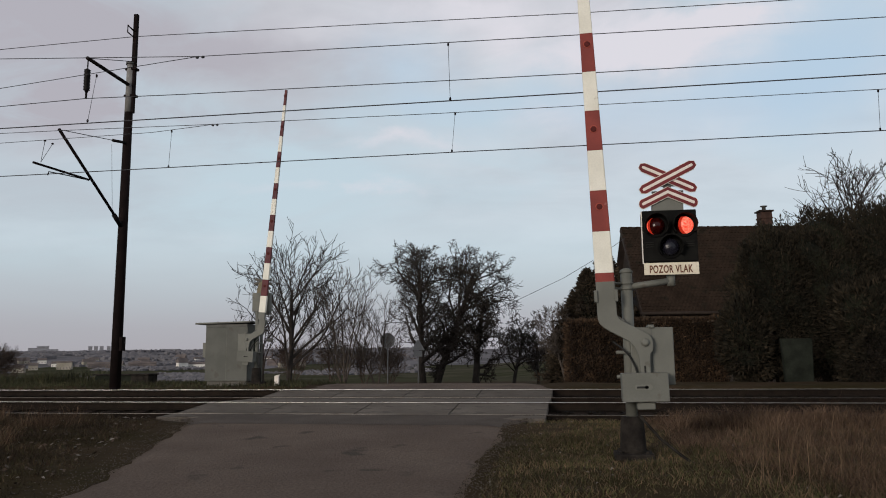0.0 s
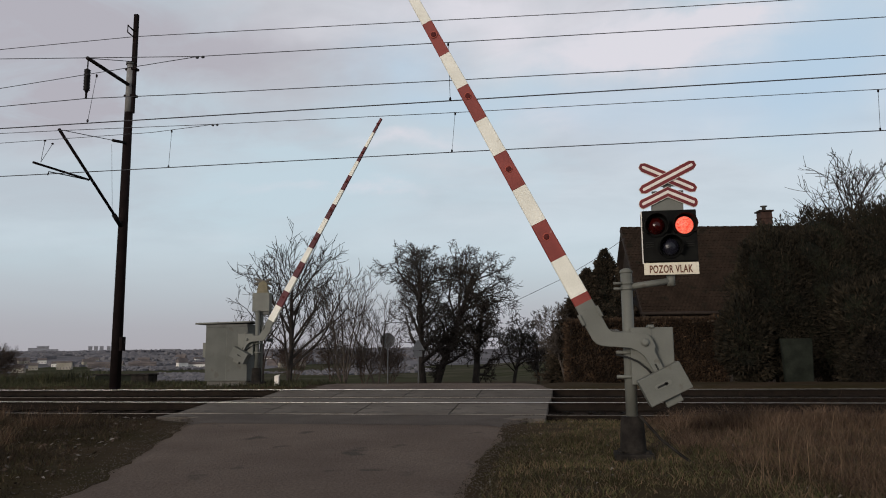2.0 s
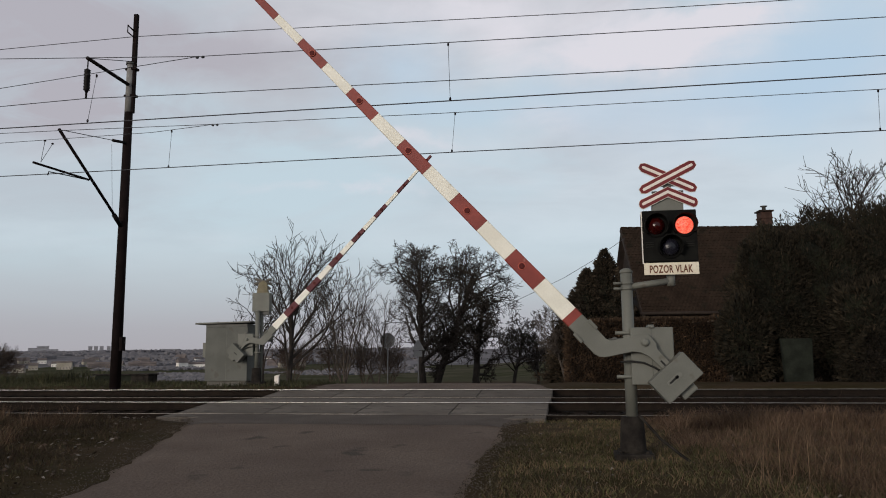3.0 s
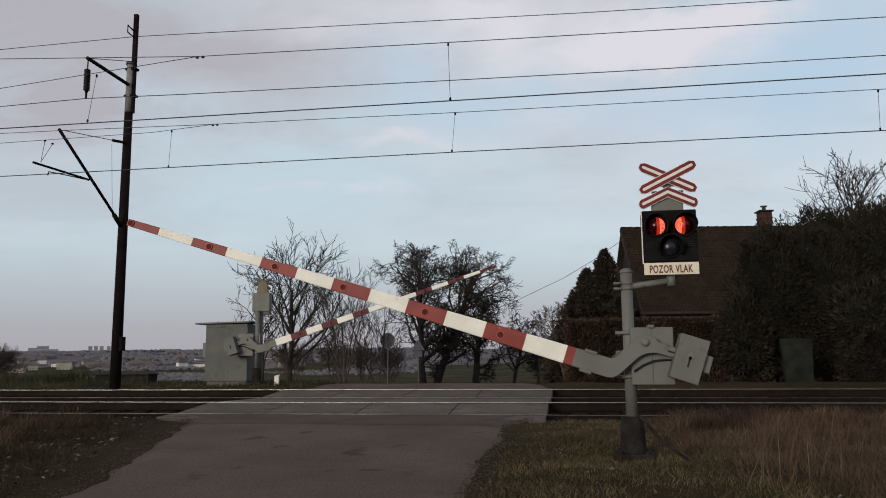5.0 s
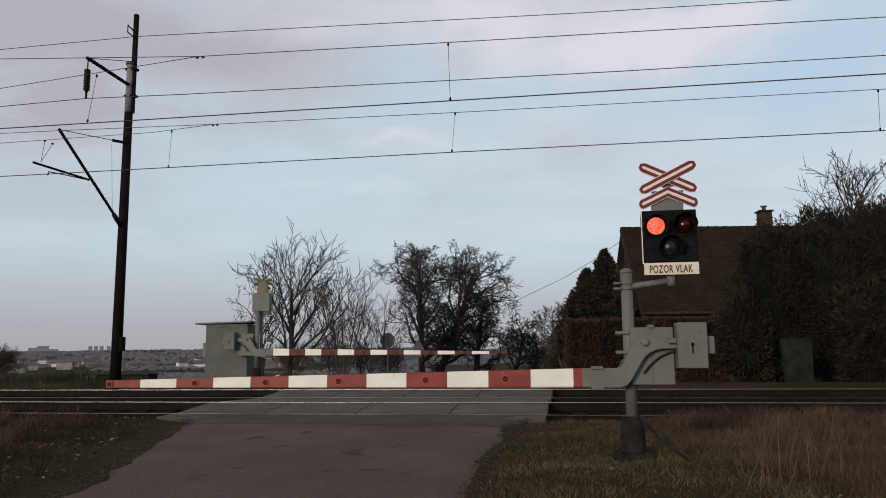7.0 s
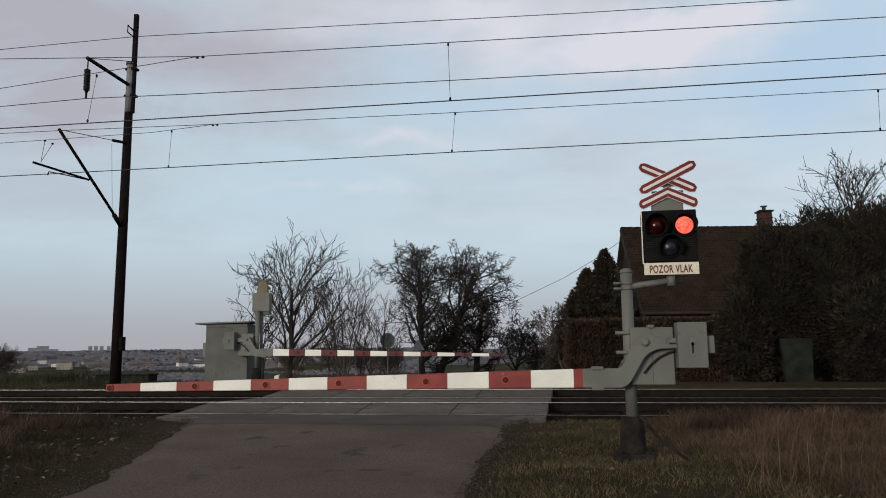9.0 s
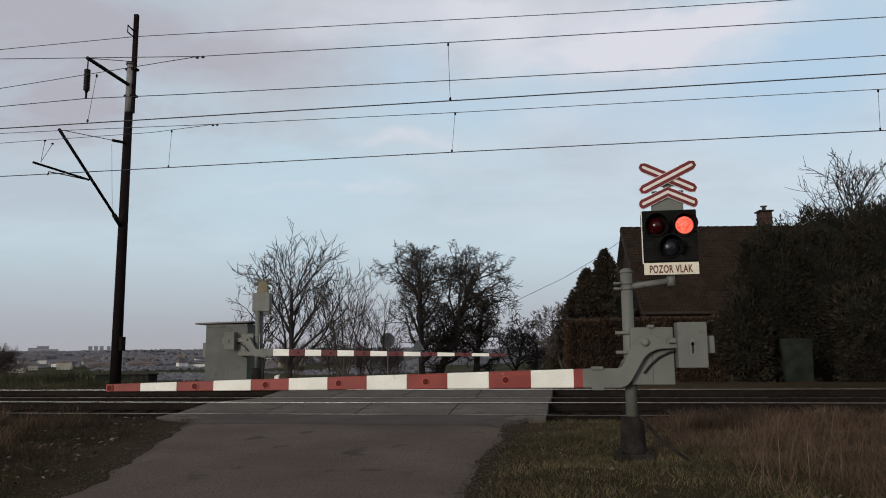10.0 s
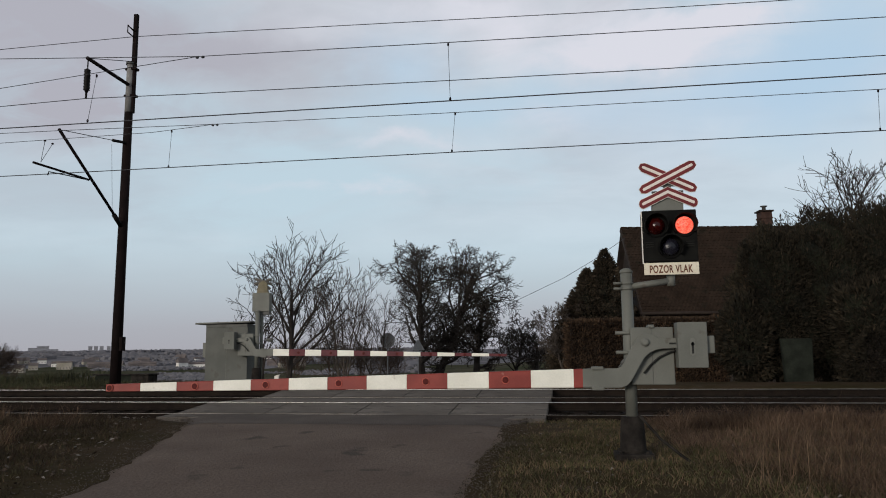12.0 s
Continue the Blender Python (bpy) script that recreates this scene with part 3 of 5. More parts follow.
SO = Vector((0.652, 9.40, 1.80))


def sig(x, y, z):
    return (x - SO.x, y - SO.y, z - SO.z)


bracket = tube(bmesh.new(), [sig(0.715, 9.40, 1.835), sig(1.22, 9.38, 1.895)], 0.038, 14)
tube(bracket, [sig(1.235, 9.38, 1.835), sig(1.235, 9.38, 1.99)], 0.048, 14)
part("bracket_arm", bracket, GREY, signal, "grey tubular bracket")
for dz in (1.80, 1.865):
    b = lathe(bmesh.new(), [(0, 0.080), (0.028, 0.080)], sig(0.715, 9.40, dz), (0, 0, 1), 20)
    tube(b, [sig(0.56, 9.35, dz + 0.014), sig(0.66, 9.35, dz + 0.014)], 0.016, 8)
    part("pipe_clamp", b, GREY, signal)
housing = box(bmesh.new(), *[v for v in (0.922 - SO.x, 1.554 - SO.x, 9.30 - SO.y, 9.52 - SO.y, 2.122 - SO.z, 2.742 - SO.z)], 0.012)
part("housing", housing, BLACK, signal, "black signal housing")
part("edge_strip", box(bmesh.new(), 0.910 - SO.x, 0.921 - SO.x, 9.297 - SO.y, 9.325 - SO.y, 2.10 - SO.z, 2.735 - SO.z), SIGNWHITE, signal, "light edge of the backing sheet")
neck = prism(bmesh.new(), [sig(x, 0, z)[::2] for x, z in ((1.05, 2.74), (1.42, 2.74), (1.42, 2.83), (1.24, 2.935), (1.05, 2.83))], 9.36 - SO.y, 9.44 - SO.y, 0.004)
part("neck", neck, GREY, signal)
spine = box(bmesh.new(), 1.20 - SO.x, 1.29 - SO.x, 9.37 - SO.y, 9.41 - SO.y, 2.80 - SO.z, 3.20 - SO.z)
part("spine", spine, DARKGREY, signal)
for zz in (2.98, 3.06):
    part("cross_strut", box(bmesh.new(), 1.06 - SO.x, 1.43 - SO.x, 9.372 - SO.y, 9.398 - SO.y, zz - 0.012 - SO.z, zz + 0.012 - SO.z), DARKGREY, signal)
LAMPS = ((1.080, 2.550), (1.408, 2.550))


def visor(x, z, r, length):
    b = bmesh.new()
    rings = []
    for y, rr in ((9.298, r), (9.298 - length * 0.5, r * 1.01), (9.298 - length, r * 1.02)):
        ring = []
        for k in range(21):
            a = math.radians(-38 + 256 * k / 20)
            if y < 9.22 and (k < 3 or k > 17):
                y2 = y + 0.05
            else:
                y2 = y
            ring.append((b.verts.new(sig(x + rr * math.cos(a), y2, z + rr * math.sin(a))), b.verts.new(sig(x + (rr - 0.008) * math.cos(a), y2, z + (rr - 0.008) * math.sin(a)))))
        rings.append(ring)
    for p, q in zip(rings, rings[1:]):
        for k in range(20):
            b.faces.new((p[k][0], p[k + 1][0], q[k + 1][0], q[k][0]))
            b.faces.new((p[k][1], q[k][1], q[k + 1][1], p[k + 1][1]))
    for k in range(20):
        b.faces.new((rings[-1][k][0], rings[-1][k + 1][0], rings[-1][k + 1][1], rings[-1][k][1]))
    for k in (0, 20):
        for p, q in zip(rings, rings[1:]):
            b.faces.new((p[k][0], q[k][0], q[k][1], p[k][1]))
    return b


lenses = []
for x, z in LAMPS:
    part("visor", visor(x, z, 0.138, 0.15), BLACK, signal)
    part("bezel", lathe(bmesh.new(), [(0, 0.140), (0.012, 0.138), (0.014, 0.112)], sig(x, 9.30, z), (0, -1, 0), 24), BLACK, signal)
    ball = bmesh.new()
    bmesh.ops.create_uvsphere(ball, u_segments=32, v_segments=36, radius=0.109)
    bmesh.ops.rotate(ball, verts=ball.verts[:], matrix=Matrix.Rotation(radians(90), 3, "X"))
    for f in ball.faces:
        f.smooth = True
        facing = -f.calc_center_median().y / 0.109
        f.material_index = 0 if facing > 0.36 else 2 if facing < -0.04 else 1
    lens = part("lens", ball, GLOW, signal, "red signal lens that flashes")
    lens.data.materials.append(HALFGLOW)
    lens.data.materials.append(DIM)
    lens.matrix_basis = pose(*sig(x, 9.312, z))
    lenses.append(lens)
part("visor", visor(1.236, 2.290, 0.138, 0.15), BLACK, signal)
part("bezel", lathe(bmesh.new(), [(0, 0.140), (0.012, 0.138), (0.014, 0.112)], sig(1.236, 9.30, 2.290), (0, -1, 0), 24), BLACK, signal)
dome = lathe(bmesh.new(), [(0, 0.104), (0.02, 0.100), (0.04, 0.082), (0.055, 0.045), (0.06, 0.004)], sig(1.236, 9.285, 2.290), (0, -1, 0), 24)
part("white_lens", dome, CLEARLENS, signal, "unlit clear lens")
LOUVRE = mat("louvre_edge", (0.016, 0.016, 0.015), (0.024, 0.024, 0.022), 0.8, 5.0, 60.0, 0.0, spec=0.1)
for x in (1.0, 1.47):
    for k in range(3):
        part("louvre", box(bmesh.new(), x - 0.045 - SO.x, x + 0.045 - SO.x, 9.288 - SO.y, 9.30 - SO.y, 2.295 + 0.028 * k - SO.z, 2.305 + 0.028 * k - SO.z), LOUVRE, signal)
part("warning_plate", box(bmesh.new(), 0.921 - SO.x, 1.550 - SO.x, 9.272 - SO.y, 9.29 - SO.y, 1.962 - SO.z, 2.106 - SO.z, 0.004), PLATE, signal, "cream plate with brown lettering POZOR VLAK")
font = bpy.data.curves.new("lettering", "FONT")
font.body, font.size, font.align_x, font.extrude = "POZOR VLAK", 0.126, "CENTER", 0.001
font.space_character, font.offset = 1.10, 0.0035
tmp = new("lettering", font)
bpy.context.view_layer.update()
letters = bpy.data.meshes.new_from_object(tmp.evaluated_get(bpy.context.evaluated_depsgraph_get()))
bpy.data.objects.remove(tmp)
letters.materials.clear()
letters.materials.append(LETTER)
word = new("lettering", letters)
word.parent = signal
word.matrix_basis = Matrix.Translation(sig(1.228, 9.269, 1.986)) @ Matrix.Rotation(radians(90), 4, "X") @ Matrix.Diagonal((0.60, 1.0, 1.0, 1.0))


def board(x0, z0, x1, z1, y, name):
    """Sign bar with rounded ends: white edge, red field, white core."""
    d = Vector((x1 - x0, z1 - z0))
    n, a0 = d.length, math.atan2(d.y, d.x)

    def capsule(r, pull):
        pts = []
        for c, start in ((n / 2 - pull, -90), (-n / 2 + pull, 90)):
            for k in range(4):
                a = radians(start + 180 * k / 3)
                pts.append((c + r * math.cos(a), r * math.sin(a)))
        return pts

    def place(pts):
        cx, cz = (x0 + x1) / 2, (z0 + z1) / 2
        return [sig(cx + u * math.cos(a0) - w * math.sin(a0), 0, cz + u * math.sin(a0) + w * math.cos(a0))[::2] for u, w in pts]

    yy = y - SO.y
    holder = part(name, prism(bmesh.new(), place(capsule(0.062, 0.0)), yy, yy + 0.012), SIGNWHITE, signal, "red bordered white sign board")
    part("red_border", prism(bmesh.new(), place(capsule(0.056, 0.0)), yy - 0.003, yy), SIGNRED, holder)
    part("white_core", prism(bmesh.new(), place(capsule(0.017, 0.0)), yy - 0.006, yy - 0.003), SIGNWHITE, holder)


board(0.970, 3.290, 1.532, 3.012, 9.345, "crossbuck_board")
board(0.965, 3.010, 1.532, 3.290, 9.325, "crossbuck_board")


def chevron(half, y0, y1):
    """Roof-shaped board of that half width round a line from the sides up to the middle."""
    up_line, down_line = [], []
    for x, z in ((0.950, 2.833), (1.243, 2.972), (1.536, 2.833)):
        up_line.append((x, z + half * 1.1))
        down_line.append((x, z - half * 1.1))
    left = [(0.950 - half * math.sin(radians(a)) * 0.9, 2.833 + half * 1.1 * math.cos(radians(a))) for a in (150, 120, 90, 60, 30)]
    right = [(1.536 + half * math.sin(radians(a)) * 0.9, 2.833 + half * 1.1 * math.cos(radians(a))) for a in (30, 60, 90, 120, 150)]
    pts = left + up_line + right + down_line[::-1]
    return prism(bmesh.new(), [sig(x, 0, z)[::2] for x, z in pts], y0 - SO.y, y1 - SO.y)


chev = part("chevron_board", chevron(0.060, 9.330, 9.345), SIGNWHITE, signal, "red bordered white chevron board")
part("red_border", chevron(0.054, 9.327, 9.330), SIGNRED, chev)
part("white_core", chevron(0.017, 9.324, 9.327), SIGNWHITE, chev)

cable = thing("ground_cable", 0.80, 9.32, 0.28, "black cable running from barrier foot into the grass", "cable")
part("sheath", tube(bmesh.new(), [(-0.02, -0.02, 0.05), (0.03, -0.05, 0.0), (0.20, -0.18, -0.20), (0.40, -0.35, -0.36), (0.55, -0.5, -0.47)], 0.017, 8), FOOT, cable)

# ---------- far barrier, facing the other way ----------
FP = Vector((-9.602, 22.0, 1.565))
FB = Vector((-9.36, 22.19, 0.25))
barrier_far = thing("level_crossing_barrier", FB.x, FB.y, FB.z, "grey crossing barrier with longer red and white boom beyond tracks", "crossing barrier", "crossing barriers")
arm_far, section = build_barrier(barrier_far, FP - FB, 1, 15, 0.5, 0.70, 0.032, 0.108, -0.395, -0.545, 2)
part("sleeve", section(-0.17, 0.139), GREY, arm_far)
for i in range(14):
    red = i % 2 == 1
    x0, x1 = 0.14 + 0.501 * i, 0.14 + 0.501 * (i + 1)
    part("red_band" if red else "white_band", section(x0 + 0.001, x1 - 0.001), FARRED if red else WHITE, arm_far, "dark maroon boom band" if red else "cream white boom band")
    if red:
        x = 0.70 + (x0 + x1) / 2 + 0.05
        zc = -0.395 + (-0.545 + 0.395) * (x - 0.70) / 7.5
        part("reflector", lathe(bmesh.new(), [(0, 0.045), (0.006, 0.040)], (x, -0.042, zc), (0, -1, 0), 12), REFLECTOR, arm_far)

YELLOWED = mat("yellowed_sheet", (0.15, 0.13, 0.085), (0.20, 0.175, 0.12), 0.7, 6.0, 50.0, 0.05, spec=0.1)
back = thing("crossing_signal", -9.30, 22.35, 2.30, "grey back of a crossing signal with crossbuck on its post", "crossing signal")
part("post", tube(bmesh.new(), [(0, 0, -2.05), (0, 0, 0.30)], 0.048, 14), GREY, back)
part("housing", box(bmesh.new(), -0.29, 0.27, -0.10, 0.12, 0.12, 0.70, 0.015), GREY, back, "grey back of the signal housing")
part("cable_gland", box(bmesh.new(), -0.22, 0.25, -0.06, 0.10, 0.02, 0.12, 0.01), DARKGREY, back)
part("neck", prism(bmesh.new(), [(-0.18, 0.70), (0.18, 0.70), (0.14, 1.0), (0.02, 1.08), (-0.12, 1.0)], -0.04, 0.04, 0.005), YELLOWED, back, "yellowed back of the crossbuck")
for a, c in (((-0.28, 0.98), (0.26, 1.12)), ((-0.26, 1.14), (0.27, 0.97)), ((-0.2, 0.80), (0.02, 0.99)), ((0.02, 0.99), (0.22, 0.82))):
    part("crossbuck_board", tube(bmesh.new(), [(a[0], 0.05, a[1]), (c[0], 0.05, c[1])], 0.045, 8), OLD_CONCRETE, back)
part("loudspeaker", lathe(bmesh.new(), [(0, 0.05), (0.12, 0.06), (0.2, 0.10)], (0.16, 0.0, -0.75), (1, 0.3, 0), 12), DARKGREY, back)

# relay cabinet
CABINET = mat("dull_cabinet_paint", (0.084, 0.086, 0.078), (0.105, 0.107, 0.097), 0.65, 1.8, 50.0, 0.06, third=(0.082, 0.078, 0.068), third_at=0.63, grain=0.16)
cab = thing("relay_cabinet", -10.40, 22.75, 0.25, "pale grey sheet-metal relay cabinet with overhanging lid", "relay cabinet")
part("body", box(bmesh.new(), -0.72, 0.66, -0.42, 0.42, 0.06, 1.80, 0.012), CABINET, cab)
part("plinth", box(bmesh.new(), -0.66, 0.60, -0.36, 0.36, -0.25, 0.06), OLD_CONCRETE, cab)
roof = prism(bmesh.new(), [(-1.02, 1.80), (0.78, 1.84), (0.78, 1.88), (-1.02, 1.85)], -0.55, 0.55, 0.004)
part("lid", roof, GREY2, cab, "flat overhanging metal lid")
part("side_box", box(bmesh.new(), -0.92, -0.72, -0.2, 0.2, 0.78, 1.24, 0.01), GREY, cab)
part("door_seam", box(bmesh.new(), -0.03, -0.022, -0.425, -0.418, 0.10, 1.76), GREY, cab)
# dark strip below the overhang, the lid's shade put into its colour
part("vent_shade", box(bmesh.new(), -0.70, 0.64, -0.44, -0.421, 1.70, 1.80), DARKGREY, cab)

marker = thing("marker_post", -8.80, 22.4, 0.16, "short white roadside marker post", "marker post")
part("stake", prism(bmesh.new(), [(-0.07, 0), (0.07, 0), (0.07, 0.29), (0.10, 0.34), (-0.06, 0.30)], -0.04, 0.04, 0.006), SIGNWHITE, marker)

# ---------- mast and overhead line ----------
MX, MY = -13.40, 21.20
mast = thing("catenary_mast", MX, MY, 0.05, "tall brown catenary mast with grey band and brackets", "catenary mast")


def taper(z0, z1, r0, r1):
    b = lathe(bmesh.new(), [(0, r0), (z1 - z0, r1)], (0, 0, z0), (0, 0, 1), 18)
    return b


part("shaft", taper(-0.3, 8.62, 0.165, 0.125), MASTBROWN, mast)
part("grey_band", taper(8.62, 10.18, 0.125, 0.118), MASTGREY, mast, "bare grey top section of the mast")
part("top_collar", taper(10.18, 10.25, 0.15, 0.15), DARKGREY, mast)
ext = box(bmesh.new(), 0.05, 0.17, -0.06, 0.06, 8.6, 11.85)
part("top_extension", ext, MASTBROWN, mast, "slim dark extension bar")
for z in (9.15, 10.02):
    part("bracket_band", box(bmesh.new(), -0.14, 0.24, -0.10, 0.10, z - 0.035, z + 0.035, 0.01), MASTBROWN, mast)
part("number_box", box(bmesh.new(), 0.12, 0.22, -0.10, 0.10, 1.20, 1.62, 0.01), MASTBROWN, mast)
part("top_arm", tube(bmesh.new(), [(0.0, -0.10, 9.50), (0.0, -2.18, 9.55)], 0.055, 8), MASTBROWN, mast, "dark bracket arm")
part("tie_rod", tube(bmesh.new(), [(0.0, -2.10, 9.57), (0.1, -0.10, 10.25)], 0.012, 6), WIRE, mast)
ins = bmesh.new()
tube(ins, [(0, -2.14, 9.52), (0, -2.14, 9.22)], 0.018, 6)
lathe(ins, [(0.0, 0.03)] + [(0.05 + 0.045 * k + (0.02 if j else 0), 0.095 if j == 0 else 0.06) for k in range(14) for j in (0, 1)] + [(0.72, 0.03)], (0, -2.14, 9.24), (0, 0, -1), 14)
tube(ins, [(0, -2.14, 8.54), (0, -2.14, 8.34)], 0.03, 6)
part("suspension_insulator", ins, INSULATOR, mast, "dark ribbed suspension insulator")
cant = tube(bmesh.new(), [(0, -0.12, 5.0), (0, -0.50, 5.27)], 0.07, 8)
part("foot_insulator", cant, INSULATOR, mast)
part("cantilever_tube", tube(bmesh.new(), [(0, -0.45, 5.25), (0, -3.20, 7.13)], 0.042, 8), MASTBROWN, mast)
part("cantilever_stay", tube(bmesh.new(), [(0, -3.19, 7.12), (0, -0.70, 7.52)], 0.012, 6), WIRE, mast)
part("stay_insulator", tube(bmesh.new(), [(0, -0.75, 7.51), (0, -0.10, 7.62)], 0.045, 8), INSULATOR, mast)
part("registration_tube", tube(bmesh.new(), [(0, -1.80, 6.05), (0, -4.10, 5.98)], 0.032, 8), MASTBROWN, mast)
part("steady_arm", tube(bmesh.new(), [(0, -2.0, 6.02), (0, -2.72, 5.96), (0, -3.50, 5.88), (0, -3.53, 5.78)], 0.016, 6), MASTBROWN, mast)
for y in (-3.85, -3.55):
    part("hanger", tube(bmesh.new(), [(0, -3.83, 6.05), (0, y + 0.13, 6.66)], 0.007, 5), WIRE, mast)
    part("hanger_clamp", lathe(bmesh.new(), [(0, 0.018), (0.03, 0.03), (0.06, 0.018)], (-0.03, y + 0.13, 6.66), (1, 0, 0), 8), MASTBROWN, mast)
part("earth_strap", tube(bmesh.new(), [(-0.05, -0.5, 5.2), (-0.03, -0.75, 7.4)], 0.005, 5), WIRE, mast)
part("top_horn", tube(bmesh.new(), [(0.1, 0, 11.25), (0.05, -0.35, 11.35), (0.05, -0.35, 11.12), (0.08, 0.0, 11.08)], 0.022, 6), MASTBROWN, mast)


near_line = thing("overhead_line", -2.0, 13.85, 5.85, "contact and messenger wires over the track", "overhead line", "overhead lines")
NO = Vector((-2.0, 13.85, 5.85))


def off_line(origin, pts):
    return [tuple(Vector(p) - origin) for p in pts]


part("contact_wire", tube(bmesh.new(), off_line(NO, [(-60, 13.85, 5.87), (0, 13.85, 5.85), (60, 13.85, 5.85)]), 0.011, 6), WIRE, near_line)
part("messenger_wire", tube(bmesh.new(), off_line(NO, [(-60, 13.85, 9.4), (-30, 13.85, 8.2), (-11.8, 13.85, 7.40), (-7.26, 13.85, 7.12), (-2.03, 13.85, 7.02), (5.72, 13.85, 6.89), (14, 13.85, 6.82), (60, 13.85, 8.6)]), 0.008, 6), WIRE, near_line)
part("stitch_wire", tube(bmesh.new(), off_line(NO, [(-7.26, 13.85, 7.12), (-11.76, 13.85, 6.74), (-20, 13.85, 6.3), (-60, 13.85, 6.0)]), 0.007, 6), WIRE, near_line)
for x, z0, z1, dx in ((-2.08, 5.85, 7.02, -0.03), (-9.67, 5.87, 6.90, 0.15)):
    part("dropper", tube(bmesh.new(), off_line(NO, [(x, 13.85, z0), (x + dx, 13.85, z1)]), 0.005, 5), WIRE, near_line)
    for cx, cz in ((x, z0), (x + dx, z1 - 0.07)):
        part("dropper_clamp", lathe(bmesh.new(), [(0, 0.012), (0.02, 0.021), (0.05, 0.021), (0.07, 0.010)], off_line(NO, [(cx, 13.85, cz)])[0], (0, 0, 1), 8), MASTBROWN, near_line)
for x in (-7.32, -7.2):
    part("wire_clamp", lathe(bmesh.new(), [(0, 0.02), (0.03, 0.03), (0.06, 0.02)], off_line(NO, [(x, 13.85, 7.10)])[0], (1, 0, 0), 8), WIRE, near_line)

far_line = thing("overhead_line", -2.6, 17.9, 5.95, "contact and messenger wires carried by the mast", "overhead line", "overhead lines")
FO = Vector((-2.6, 17.9, 5.95))
part("contact_wire", tube(bmesh.new(), off_line(FO, [(-60, 17.75, 5.9), (-13.4, 17.75, 5.88), (-2.6, 17.9, 5.95), (7.2, 17.9, 5.94), (60, 17.9, 5.94)]), 0.011, 6), WIRE, far_line)
part("messenger_wire", tube(bmesh.new(), off_line(FO, [(-60, 17.95, 7.0), (-15.1, 17.95, 7.14), (-13.4, 17.98, 7.13), (-8.87, 17.9, 7.02), (-2.65, 17.9, 6.95), (7.25, 17.9, 6.90), (30, 17.9, 7.0), (60, 17.9, 7.3)]), 0.008, 6), WIRE, far_line)
part("stitch_wire", tube(bmesh.new(), off_line(FO, [(-8.87, 17.9, 7.02), (-10.6, 17.9, 6.90), (-15.08, 17.9, 6.85), (-25, 17.9, 6.8)]), 0.007, 6), WIRE, far_line)
for x, z0, z1, dx in ((-2.57, 5.95, 6.95, 0.09), (-10.06, 5.92, 6.93, 0.05), (7.08, 5.94, 6.90, 0.03)):
    part("dropper", tube(bmesh.new(), off_line(FO, [(x - dx, 17.9, z0), (x, 17.9, z1)]), 0.005, 5), WIRE, far_line)
    for cx, cz in ((x - dx, z0), (x, z1 - 0.07)):
        part("dropper_clamp", lathe(bmesh.new(), [(0, 0.012), (0.02, 0.023), (0.05, 0.023), (0.07, 0.010)], off_line(FO, [(cx, 17.9, cz)])[0], (0, 0, 1), 8), MASTBROWN, far_line)
for x in (-8.95, -8.83):
    part("wire_clamp", lathe(bmesh.new(), [(0, 0.02), (0.03, 0.035), (0.06, 0.02)], off_line(FO, [(x, 17.9, 7.0)])[0], (1, 0, 0), 8), WIRE, far_line)


def feeder(pts, r, label):
    o = Vector(pts[len(pts) // 2])
    f = thing("feeder_wire", *o, label, "feeder wire", "feeder wires")
    part("strand", tube(bmesh.new(), [tuple(Vector(p) - o) for p in pts], r, 6), WIRE, f)


feeder([(-60, 21.2, 11.9), (-18.11, 21.2, 11.10), (-13.3, 21.2, 11.17), (0.69, 21.2, 10.79), (6.38, 21.2, 10.69), (20, 21.2, 10.7), (60, 21.2, 11.6)], 0.011, "thin feeder wire at the mast top")
feeder([(-60, 19.06, 7.6), (-16.14, 19.06, 8.33), (-13.42, 19.06, 8.40), (-10.49, 19.06, 8.33), (-3.05, 19.06, 8.22), (1.55, 19.06, 8.16), (7.79, 19.06, 8.12), (20, 19.06, 8.1), (60, 19.06, 9.3)], 0.011, "feeder wire hanging from the mast insulator")


# ---------- plants: materials ----------
def leafy(name, stops, rough=0.85):
    """Colour chosen piece by piece from a ramp."""
    m = bpy.data.materials.new(name)
    m.use_nodes = True
    nt = m.node_tree
    b = nt.nodes["Principled BSDF"]
    g = nt.nodes.new("ShaderNodeNewGeometry")
    r = nt.nodes.new("ShaderNodeValToRGB")
    while len(r.color_ramp.elements) < len(stops):
        r.color_ramp.elements.new(0.5)
    for e, (p, c) in zip(r.color_ramp.elements, stops):
        e.position, e.color = p, (*c, 1)
    nt.links.new(g.outputs["Random Per Island"], r.inputs[0])
    tc = nt.nodes.new("ShaderNodeTexCoord")
    n = nt.nodes.new("ShaderNodeTexNoise")
    n.inputs["Scale"].default_value = 1.1
    nt.links.new(tc.outputs["Object"], n.inputs["Vector"])
    mr = nt.nodes.new("ShaderNodeMapRange")
    mr.inputs[1].default_value, mr.inputs[2].default_value = 0.3, 0.7
    mr.inputs[3].default_value, mr.inputs[4].default_value = 0.55, 1.45
    nt.links.new(n.outputs["Fac"], mr.inputs[0])
    x = nt.nodes.new("ShaderNodeVectorMath")
    x.operation = "SCALE"
    nt.links.new(r.outputs[0], x.inputs[0])
    nt.links.new(mr.outputs[0], x.inputs[3])
    nt.links.new(x.outputs[0], b.inputs["Base Color"])
    b.inputs["Roughness"].default_value = rough
    b.inputs["Specular IOR Level"].default_value = 0.2
    return m


